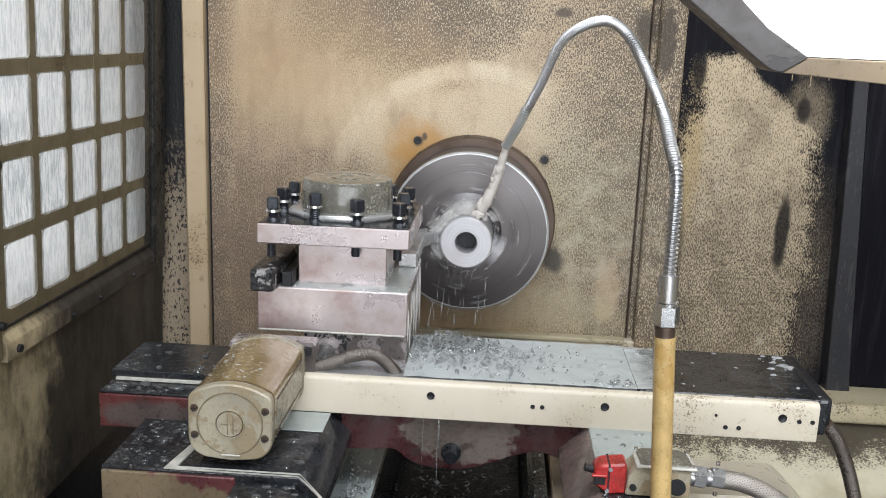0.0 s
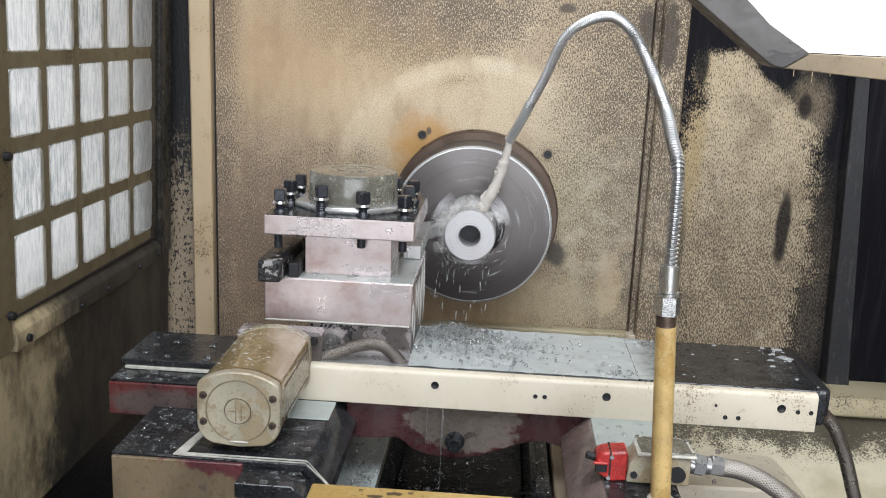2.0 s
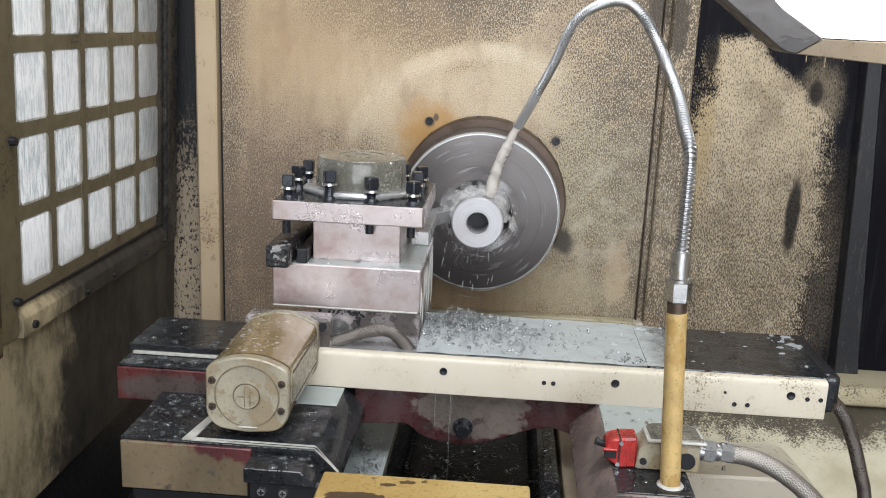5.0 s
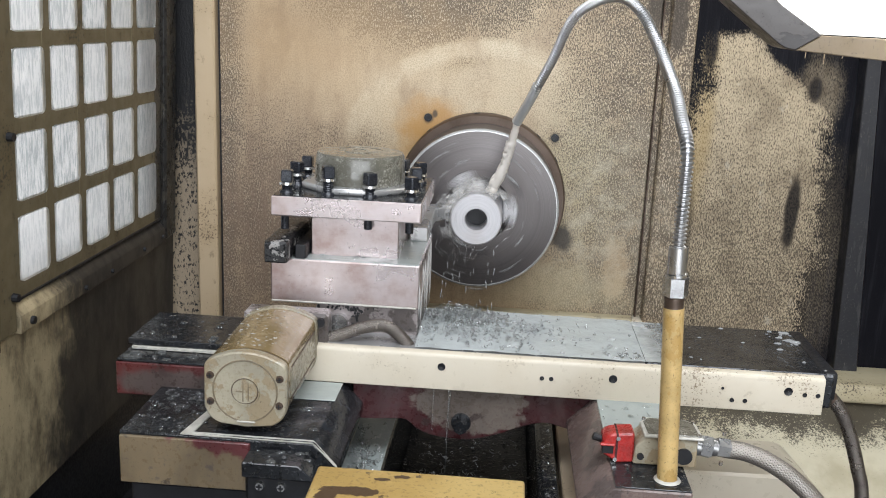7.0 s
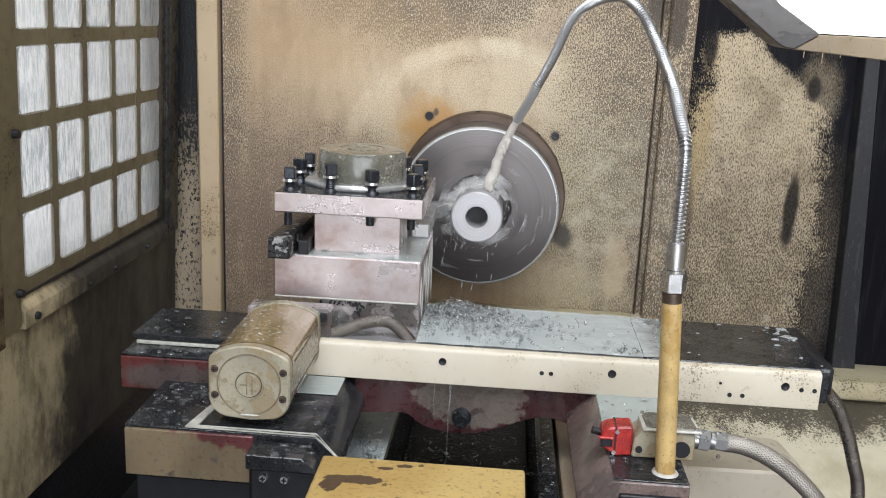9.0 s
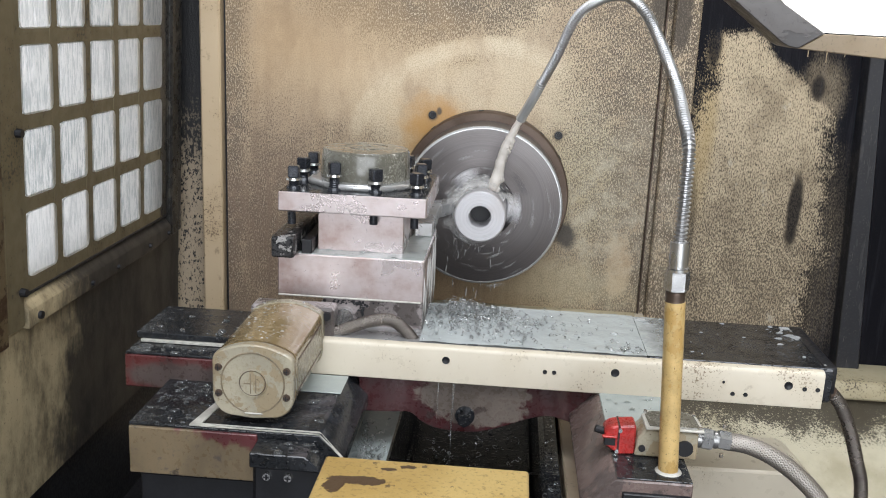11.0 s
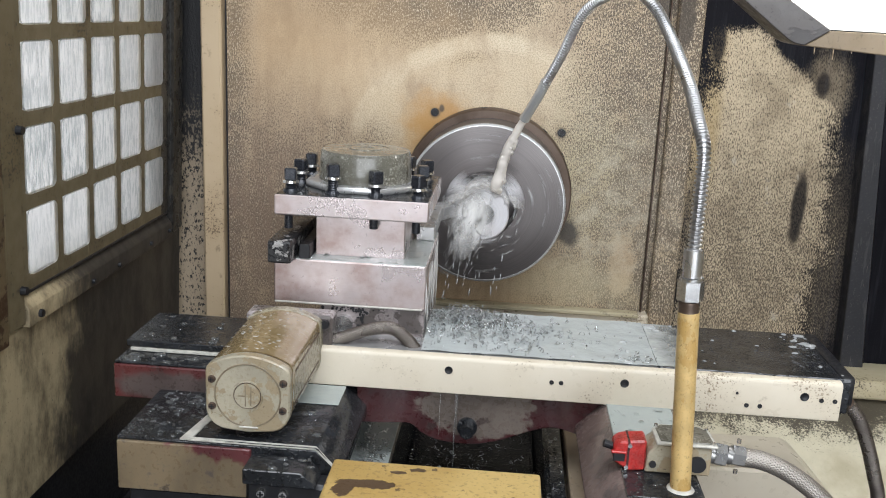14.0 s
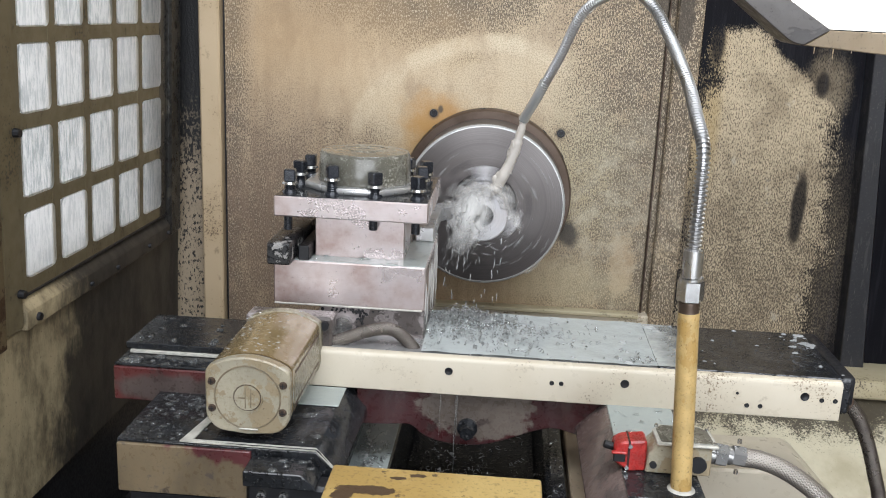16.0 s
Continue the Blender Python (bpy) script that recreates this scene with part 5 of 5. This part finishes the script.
def drops(name, regions, label, origin, seed, material, rides=True):
    rng = random.Random(seed)
    verts, faces = [], []
    for x0, x1, y0, y1, z, count, r in regions:
        for _ in range(count):
            s = r * (0.35 + 1.1 * rng.random() ** 2)
            x, y = rng.uniform(x0, x1), rng.uniform(y0, y1)
            add_balls(verts, faces, (x - origin[0], y - origin[1], z - origin[2]), (s * rng.uniform(0.8, 2.0), s * rng.uniform(0.7, 1.3), 0.62 * s), rng)
    me = bpy.data.meshes.new(name)
    me.from_pydata(verts, [], faces)
    me.materials.append(material)
    me.polygons.foreach_set("use_smooth", [True] * len(me.polygons))
    ob = new(name, me)
    ob.location = origin
    tagged(ob, label, "coolant", "", "stuff")
    if rides:
        RIDERS.append(ob)
    return ob


def curls(name, heaps, label, origin, seed, rides=True):
    """Swarf: short springs and flakes of thin steel ribbon."""
    rng = random.Random(seed)
    verts, faces = [], []
    for cx, cy, z, sx, sy, pile, count, big, box_ in heaps:
        for _ in range(count):
            for _try in range(20):
                x, y = rng.gauss(cx, sx), rng.gauss(cy, sy)
                if box_[0] < x < box_[1] and box_[2] < y < box_[3]:
                    break
            else:
                continue
            r = big * rng.uniform(0.3, 1.0)
            turns, n = rng.uniform(0.4, 2.2), 24
            wid, pitch = 0.00032 * rng.uniform(0.6, 1.6), r * rng.uniform(0.5, 5.0)
            spin = Euler((rng.uniform(-1.2, 1.2), rng.uniform(-1.2, 1.2), rng.uniform(0, 6.3))).to_matrix()
            lift = z + r * 0.45 + pile * rng.random() * math.exp(-((x - cx) ** 2 / sx ** 2 + (y - cy) ** 2 / sy ** 2))
            n0 = len(verts)
            for i in range(n):
                a = 2 * math.pi * turns * i / (n - 1)
                for w in (-wid, wid):
                    p = spin @ Vector((r * math.cos(a), r * math.sin(a), pitch * i / (n - 1) + w))
                    verts.append((x + p.x - origin[0], y + p.y - origin[1], max(lift + p.z, z + 0.0006) - origin[2]))
            faces += [(n0 + 2 * i, n0 + 2 * i + 1, n0 + 2 * i + 3, n0 + 2 * i + 2) for i in range(n - 1)]
    me = bpy.data.meshes.new(name)
    me.from_pydata(verts, [], faces)
    me.materials.append(M_SWARF)
    me.polygons.foreach_set("use_smooth", [True] * len(me.polygons))
    ob = new(name, me)
    ob.location = origin
    tagged(ob, label, "swarf", "", "stuff")
    if rides:
        RIDERS.append(ob)
    return ob


M_SWARF = steel("wet_swarf", (0.46, 0.47, 0.47), 0.24, (0.08, 0.075, 0.07), 0.6, (300, 300, 300), 0.9)


def wet_things():
    rng = random.Random(5)
    # the milky puddle on the slide's cover: an uneven sheet
    bm = bmnew()
    nx, ny = 46, 22
    grid = {}
    for i in range(nx + 1):
        for j in range(ny + 1):
            x, y = -0.057 + 0.2736 * i / nx, -0.4985 + 0.155 * j / ny
            h = 0.0006 + 0.0012 * noise.noise(Vector((x * 40, y * 40, 0))) + 0.0006 * noise.noise(Vector((x * 120, y * 120, 3)))
            grid[i, j] = bm.verts.new((x, y, 1.0052 + max(h, 0.0)))
    for i in range(nx):
        for j in range(ny):
            bm.faces.new((grid[i, j], grid[i + 1, j], grid[i + 1, j + 1], grid[i, j + 1]))
    edge = [(0.2172, -0.346)]
    for j in range(31):
        u = j / 30
        edge.append((0.2172 + 0.075 * (1 - 0.5 * u) + 0.010 * noise.noise(Vector((u * 5, 3, 0))) + 0.004 * noise.noise(Vector((u * 17, 5, 0))), -0.346 - 0.150 * u))
    edge.append((0.2172, -0.496))
    bm.faces.new([bm.verts.new((x, y, 1.0054)) for x, y in edge])
    o = (0.08, -0.42, 1.004)
    RIDERS.append(solo("coolant_puddle", bm, M_PUDDLE, "shallow milky coolant standing on the slide cover", "coolant", "stuff", o, 180))
    lim = (-0.055, 0.212, -0.497, -0.345)
    curls("swarf", [(-0.010, -0.375, 1.006, 0.030, 0.018, 0.015, 520, 0.0026, lim), (0.0, -0.43, 1.006, 0.045, 0.035, 0.002, 360, 0.0026, lim), (0.06, -0.40, 1.006, 0.05, 0.03, 0.001, 130, 0.0024, lim), (0.12, -0.45, 1.006, 0.05, 0.03, 0.0, 40, 0.0026, lim), (0.195, -0.485, 1.006, 0.012, 0.008, 0.0, 22, 0.003, lim)],
          "curled bright steel swarf lying in milky coolant", (0.0, -0.42, 1.005), 11)
    wide = (-1, 1, -2, 2)
    curls("wing_swarf", [(0.20, -0.60, 0.9592, 0.03, 0.06, 0.0, 8, 0.003, (0.163, 0.235, -0.72, -0.51))], "a few steel chips on the saddle", (0.2, -0.6, 0.959), 12)
    curls("bed_swarf", [(0.0, -0.55, 0.7405, 0.07, 0.22, 0.004, 900, 0.0036, (-0.085, 0.098, -1.1, -0.1)), (-0.115, -0.52, 0.8526, 0.014, 0.06, 0.002, 260, 0.0032, (-0.138, -0.091, -0.8, -0.3)), (0.113, -0.6, 0.8562, 0.006, 0.15, 0, 45, 0.003, (0.101, 0.125, -1.1, -0.1))],
          "wet steel swarf in the dark bed", (0, -0.55, 0.74), 13, False)
    drops("saddle_drops", [(-0.344, -0.265, -0.672, -0.56, 0.9572, 150, 0.0018), (-0.335, -0.27, -0.61, -0.52, 0.9572, 60, 0.0022), (-0.17, -0.142, -0.66, -0.52, 0.9572, 10, 0.004), (-0.20, -0.14, -0.712, -0.68, 0.9502, 16, 0.003)], "milky coolant drops beaded on the dark saddle", (-0.3, -0.6, 0.957), 21, M_CLEAR)
    drops("guide_drops", [(-0.395, -0.31, -0.55, -0.525, 0.9881, 16, 0.004), (-0.395, -0.27, -0.515, -0.42, 1.0006, 26, 0.0030)], "coolant drops on the slide guide", (-0.34, -0.5, 0.99), 22, M_CLEAR)
    drops("slide_drops", [(0.22, 0.42, -0.495, -0.346, 1.0049, 14, 0.0022), (0.225, 0.27, -0.40, -0.35, 1.0049, 6, 0.004), (0.39, 0.425, -0.40, -0.35, 1.0049, 14, 0.0036), (0.03, 0.21, -0.497, -0.345, 1.006, 30, 0.0028), (0.425, 0.436, -0.495, -0.47, 1.0056, 3, 0.0025)], "coolant drops and froth on the slide cover", (0.3, -0.42, 1.005), 23, M_DROP)
    drops("motor_drops", [(-0.25, -0.19, -0.648, -0.51, 1.0492, 120, 0.0010)], "fine coolant drops on the motor's back", (-0.22, -0.58, 1.048), 24, M_DROP)
    drops("turret_drops", [(-0.235, -0.065, -0.452, -0.432, 1.0944, 26, 0.0022), (-0.085, -0.062, -0.45, -0.28, 1.0944, 16, 0.0025), (-0.235, -0.065, -0.450, -0.28, 1.1717, 40, 0.0018)], "coolant drops on the turret", (-0.15, -0.36, 1.09), 25, M_CLEAR)
    drops("wing_drops", [(0.163, 0.235, -0.718, -0.51, 0.9592, 40, 0.0022)], "coolant drops on the rear wing", (0.2, -0.6, 0.959), 26, M_CLEAR)


def puddle_coolant():
    """Milky coolant that runs out thinner and thinner towards the dark cover."""
    g = Mat("puddle_coolant")
    n = g.noise(90, 4, 0.6)
    x = g.math("ADD", g.xyz()[0], g.math("MULTIPLY", g.math("SUBTRACT", g.noise(45, 5, 0.65), 0.5), 0.06))
    g.link(g.ramp(x, 0.195, 0.125, 0.0, 0.95), g.b.inputs["Alpha"])
    g.b.inputs["Transmission Weight"].default_value = 0.25
    g.bump(n, 0.4, 0.002)
    return g.done(g.mix(n, (0.70, 0.755, 0.755), (0.595, 0.64, 0.64)), 0.05)


M_PUDDLE = puddle_coolant()


def sliver(verts, faces, at, along, length, r):
    """A thin drop drawn out along a direction: a double-pointed spindle."""
    a = along.normalized()
    u = a.cross(Vector((0, 1, 0.01))).normalized()
    w = a.cross(u)
    n0 = len(verts)
    verts.append(at - a * length / 2)
    for k in range(5):
        b = 2 * math.pi * k / 5
        verts.append(at + r * (math.cos(b) * u + math.sin(b) * w))
    verts.append(at + a * length / 2)
    for k in range(5):
        j = (k + 1) % 5
        faces += [(n0, n0 + 1 + k, n0 + 1 + j), (n0 + 6, n0 + 1 + j, n0 + 1 + k)]


def spindles(owner, name, verts, faces):
    me = bpy.data.meshes.new(name)
    me.from_pydata([v - owner.location for v in verts], [], faces)
    me.materials.append(M_FLECK)
    me.polygons.foreach_set("use_smooth", [True] * len(me.polygons))
    ob = new(name, me)
    ob.parent = owner
    tagged(ob, kind="stuff")


def flecks(owner, count, seed, place, centre, swirl):
    """Fine drops torn off round the work, drawn out along the spin."""
    q = random.Random(seed)
    verts, faces = [], []
    for _ in range(count):
        a, r = place(q)
        at = Vector(centre) + Vector((r * math.cos(a), q.gauss(0, 0.007), r * math.sin(a)))
        tangent = Vector((-math.sin(a), 0, math.cos(a))) * swirl + Vector((math.cos(a), q.uniform(-0.3, 0.3), math.sin(a))) * q.uniform(-0.4, 0.9)
        sliver(verts, faces, at, tangent, q.uniform(0.005, 0.016), q.uniform(0.0004, 0.0014))
    spindles(owner, "spray", verts, faces)


def falling(owner, count, seed):
    """Drops that pour over the work's face and fall off its lower edge."""
    q = random.Random(seed)
    verts, faces = [], []
    for _ in range(count):
        u = 0.3 + 0.7 * q.random()
        at = Vector((0.002 - 0.036 * u + q.gauss(0, 0.009 + 0.007 * u), -0.197 + q.gauss(0, 0.003), 1.134 - 0.125 * u + q.gauss(0, 0.006)))
        sliver(verts, faces, at, Vector((q.gauss(-0.2, 0.25), 0, -1)), q.uniform(0.008, 0.024), q.uniform(0.0005, 0.0016) * (1.2 - 0.5 * u))
    spindles(owner, "spray", verts, faces)


def live_coolant():
    """The jet, the froth it throws up on the work, and the drops that fly off."""
    start, end = Vector((0.0515, -0.201, 1.2475)), Vector((0.0160, -0.176, 1.1385))
    jet = thing("coolant_jet", start, "frothy jet of coolant from the nozzle to the work", "coolant")
    bm = bmnew()
    pts = []
    for i in range(40):
        u = i / 39
        p = start.lerp(end, u) + Vector((0.006 * math.sin(u * math.pi) + 0.0022 * noise.noise(Vector((u * 6, 1, 0))) * u * 2, 0.0022 * noise.noise(Vector((u * 6, 9, 0))) * u * 2, 0))
        pts.append(p)
    sweep(bm, pts, lambda i: 0.0050 + 0.0038 * (i / 39) + 0.0028 * noise.noise(Vector((i * 0.45, 4, 0))) * (0.3 + i / 39), 12)
    part("stream", bm, M_JET, jet)
    bm = bmnew()
    sweep(bm, [p + Vector((0.004 * math.sin(k * 0.25), -0.002, 0.0)) * (k / 39) for k, p in enumerate(pts)][8:], lambda i: 0.0022 + 0.0014 * noise.noise(Vector((i * 0.5, 7, 0))), 8)
    part("strand", bm, M_FROTH, jet)

    def torn(bm, at, size, level, lump, seed, turn=0.0):
        """A lump of water pulled out of shape."""
        r = bmesh.ops.create_icosphere(bm, subdivisions=level, radius=1.0)["verts"]
        spin = Matrix.Rotation(turn, 3, "Y")
        for v in r:
            k = 1 + lump * noise.noise(v.co * 1.7 + Vector((seed, 0, 0))) + 0.5 * lump * noise.noise(v.co * 4.3 + Vector((0, seed, 0)))
            p = v.co * k
            v.co = Vector(at) + spin @ Vector((p.x * size[0], p.y * size[1], p.z * size[2]))

    rng = random.Random(31)
    for k in range(7):
        bm = bmnew()
        u = 0.35 + 0.1 * k
        torn(bm, start.lerp(end, u) + Vector((0.006 * math.sin(u * math.pi) + rng.uniform(-0.003, 0.003), 0, 0)), (0.0035 + 0.0035 * u, 0.004, 0.010), 3, 1.1, k * 2.1, 0.3)
        part("lump", bm, M_JET, jet, "", 180)
    splash = thing("coolant_splash", (0, -0.175, 1.1), "white froth of coolant bursting on the turning work", "coolant")
    bm = bmnew()
    ring = []
    for i in range(37):
        a = radians(25 + 165 * i / 36)
        r = 0.041 + 0.006 * noise.noise(Vector((i * 0.35, 2, 0)))
        ring.append(Vector((r * math.cos(a), -0.172 + 0.004 * noise.noise(Vector((i * 0.3, 8, 0))), 1.1 + r * math.sin(a))))
    sweep(bm, ring, lambda i: 0.0085 * math.sin(math.pi * (i + 1) / 38) ** 0.5 + 0.006 * noise.noise(Vector((i * 0.6, 5, 0))), 14)
    part("wrap", bm, M_SPLASH, splash, "", 180)
    for name, a, r, size, turn in (("crown", 72, 0.050, (0.016, 0.012, 0.011), 0.2), ("crown", 100, 0.049, (0.014, 0.012, 0.010), -0.3), ("wing", 158, 0.052, (0.020, 0.012, 0.009), -0.5), ("wing", 188, 0.056, (0.020, 0.010, 0.007), 0.3), ("wing", 22, 0.053, (0.014, 0.008, 0.006), 0.7), ("fan", 135, 0.052, (0.015, 0.010, 0.008), 0.6)):
        bm = bmnew()
        torn(bm, (r * math.cos(radians(a)), -0.174, 1.1 + r * math.sin(radians(a))), size, 3, 0.8, a * 0.1, turn)
        part(name, bm, M_SPLASH, splash, "", 180)
    curtain = thing("coolant_curtain", (0, -0.178, 1.12), "ragged curtain of coolant falling past the work", "coolant")
    for name, at, size, turn, seed in (("fall", (-0.004, -0.199, 1.110), (0.022, 0.003, 0.034), 0.25, 1.0), ("fall", (-0.018, -0.198, 1.094), (0.022, 0.003, 0.038), 0.05, 3.0), ("fall", (-0.026, -0.196, 1.108), (0.018, 0.003, 0.026), 0.5, 4.0), ("tongue", (-0.022, -0.197, 1.056), (0.014, 0.003, 0.032), 0.2, 5.0)):
        bm = bmnew()
        torn(bm, at, size, 3, 0.7, seed, turn)
        part(name, bm, M_SHEET, curtain, "", 180)
    flecks(splash, 150, 41, lambda q: (radians(q.gauss(118, 42)), 0.040 + abs(q.gauss(0, 0.010))), (0, -0.176, 1.1), 0.9)
    flecks(splash, 50, 42, lambda q: (radians(q.uniform(0, 360)), 0.040 + abs(q.gauss(0, 0.010))), (0, -0.170, 1.1), 0.8)
    falling(curtain, 170, 43)
    spray = thing("coolant_spray", (0, -0.15, 1.1), "streaks of coolant flung off the chuck", "coolant")
    bm = bmnew()
    for _ in range(44):
        a = rng.uniform(0, 6.283)
        r = 0.045 + 0.085 * rng.random()
        s = rng.uniform(0.0008, 0.0020)
        blob(bm, (r * math.cos(a), -0.135 + rng.uniform(-0.03, 0.012), 1.1 + r * math.sin(a)), (s, s, s * rng.uniform(1.5, 4)), -a + rng.uniform(-0.6, 0.6))
    tagged(part("droplets", bm, M_DROP, spray, "", 180), kind="stuff")
    fall = thing("coolant_drips", (0, -0.16, 1.02), "drops of coolant falling under the work", "coolant")
    bm = bmnew()
    for _ in range(34):
        s = rng.uniform(0.0006, 0.0013)
        blob(bm, (rng.uniform(-0.055, 0.035), rng.uniform(-0.19, -0.13), rng.uniform(0.955, 1.065)), (s, s, s * rng.uniform(3, 8)), rng.uniform(-0.15, 0.15))
    tagged(part("droplets", bm, M_DROP, fall, "", 180), kind="stuff")
    strings = thing("coolant_strings", (-0.04, -0.509, 0.95), "thin strings of coolant running off the slide", "coolant")
    for x, z in ((-0.013, 0.835), (-0.0115, 0.900), (-0.031, 0.905)):
        bm = bmnew()
        sweep(bm, [Vector((x + 0.0004 * math.sin(k), -0.511, 0.958 + (z - 0.958) * k / 12)) for k in range(13)], lambda i: 0.0006 - 0.00003 * i, 6)
        part("string", bm, M_CLEAR, strings)
    RIDERS.append(strings)
    sheet = thing("turret_runoff", (-0.056, -0.4, 1.04), "film of coolant running down the turret's side", "coolant")
    bm = bmnew()
    for k in range(9):
        y = -0.45 + 0.02 * k + rng.uniform(-0.006, 0.006)
        blob(bm, (-0.0572, y, 1.04 + rng.uniform(-0.01, 0.03)), (0.0012, rng.uniform(0.002, 0.006), rng.uniform(0.02, 0.05)), 0.0)
    tagged(part("film", bm, M_FROTH, sheet, "", 180), kind="stuff")
    RIDERS.append(sheet)
    return jet, splash, curtain, spray, fall


def grease():
    """Black clots of grease and fine swarf that stick to the turret's foot and the flange."""
    rng = random.Random(44)
    verts, faces = [], []
    o = Vector((-0.15, -0.456, 1.0))
    for cx, cz, sx, sz, count in ((-0.150, 1.034, 0.022, 0.002, 34), (-0.136, 1.022, 0.004, 0.007, 26), (-0.160, 1.008, 0.010, 0.004, 22), (-0.10, 0.996, 0.03, 0.002, 18)):
        for _ in range(count):
            s = rng.uniform(0.0007, 0.0021)
            c = (min(max(rng.gauss(cx, sx), -0.183), -0.062) - o.x, -0.4525 - o.y, rng.gauss(cz, sz) - o.z)
            n0 = len(verts)
            add_balls(verts, faces, (0, 0, 0), (s, s * rng.uniform(0.6, 1.5), 0.7 * s), rng, 0.8)
            for k in range(n0, len(verts)):
                x, y, z = verts[k]
                verts[k] = (c[0] + x, c[1] - z, c[2] + y)
    me = bpy.data.meshes.new("grease")
    me.from_pydata(verts, [], faces)
    me.materials.append(M_BLACK)
    ob = new("grease", me)
    ob.location = o
    RIDERS.append(tagged(ob, "black clots of grease and swarf on the turret foot", "grease", "", "stuff"))


grease()
wet_things()
JET, SPLASH, CURTAIN, SPRAY, DRIPS = live_coolant()


# ---- what moves ----
def feed_rows():
    """Carriage travel along the bed: slow cut, quick return, second cut."""
    return [(0.0, -0.0057, 0), (1.5, -0.0036, 0), (3.5, 0.0, 0), (6.5, 0.0045, 0), (9.0, 0.0086, 0), (11.0, 0.0119, 0), (11.65, 0.0127, 0), (11.8, 0.0040, -0.0006),
            (11.9, -0.0100, -0.0008), (12.0, -0.0214, -0.0006), (12.15, -0.0250, 0.0008), (12.4, -0.0253, 0.0014), (13.0, -0.0247, 0.0015), (14.0, -0.0228, 0.0015), (15.0, -0.0213, 0.0015), (16.0, -0.0196, 0.0015)]


def motions():
    slide = ("cross_slide", "tool_turret", "tool_holder", "turning_tool", "turret_motor", "motor_cable", "swarf", "coolant_puddle", "drag_hose", "slide_drops", "motor_drops", "turret_drops", "coolant_strings", "turret_runoff", "grease")
    for ob in RIDERS:
        base = Vector(ob.location)
        k = 1.0 if ob.name.split(".")[0] in slide else 0.0
        walk(ob, [(t, pose(base.x + k * e, base.y + d, base.z)) for t, d, e in feed_rows()])
    for ob in (CHUCK, WORK):
        x, y, z = ob.location
        walk(ob, [(i / 30, pose(x, y, z, 0, 77.0 * i, 0)) for i in range(481)])
    rows = feed_rows()

    def travel(t):
        for (t0, d0, _), (t1, d1, _) in zip(rows, rows[1:]):
            if t <= t1:
                return d0 + (d1 - d0) * (t - t0) / (t1 - t0)
        return rows[-1][1]
    rng = random.Random(3)
    times = [i / 10 for i in range(161)]
    along = Vector((-0.31, 0.22, -0.93)).normalized()
    for ob, swing, bob in ((JET, 0, 0), (SPLASH, 26, 0.004), (CURTAIN, 9, 0.006), (DRIPS, 4, 0.03)):
        x, y, z = ob.location
        keys, roll = [], 0.0
        for t in times:
            roll += rng.uniform(-60, 75)
            turn = Matrix.Rotation(radians(roll), 4, along) @ pose(0, 0, 0, 0, rng.uniform(-2.5, 2.5), 0) if ob is JET else pose(0, 0, 0, 0, rng.uniform(-swing, swing), 0)
            early = min(max((12.0 - t) / 0.3, 0.0), 1.0) if ob is CURTAIN else 0.0
            back, up = 0.062 * early, 0.008 * early
            keys.append((t, pose(x, y + back + travel(t) + (rng.uniform(-bob, bob) if swing else 0), z + up + (rng.uniform(-bob, bob) if swing else 0)) @ turn))
        walk(ob, keys)
    x, y, z = SPRAY.location
    walk(SPRAY, [(i / 30, pose(x, y, z, 0, 31.0 * i, 0)) for i in range(481)])


motions()
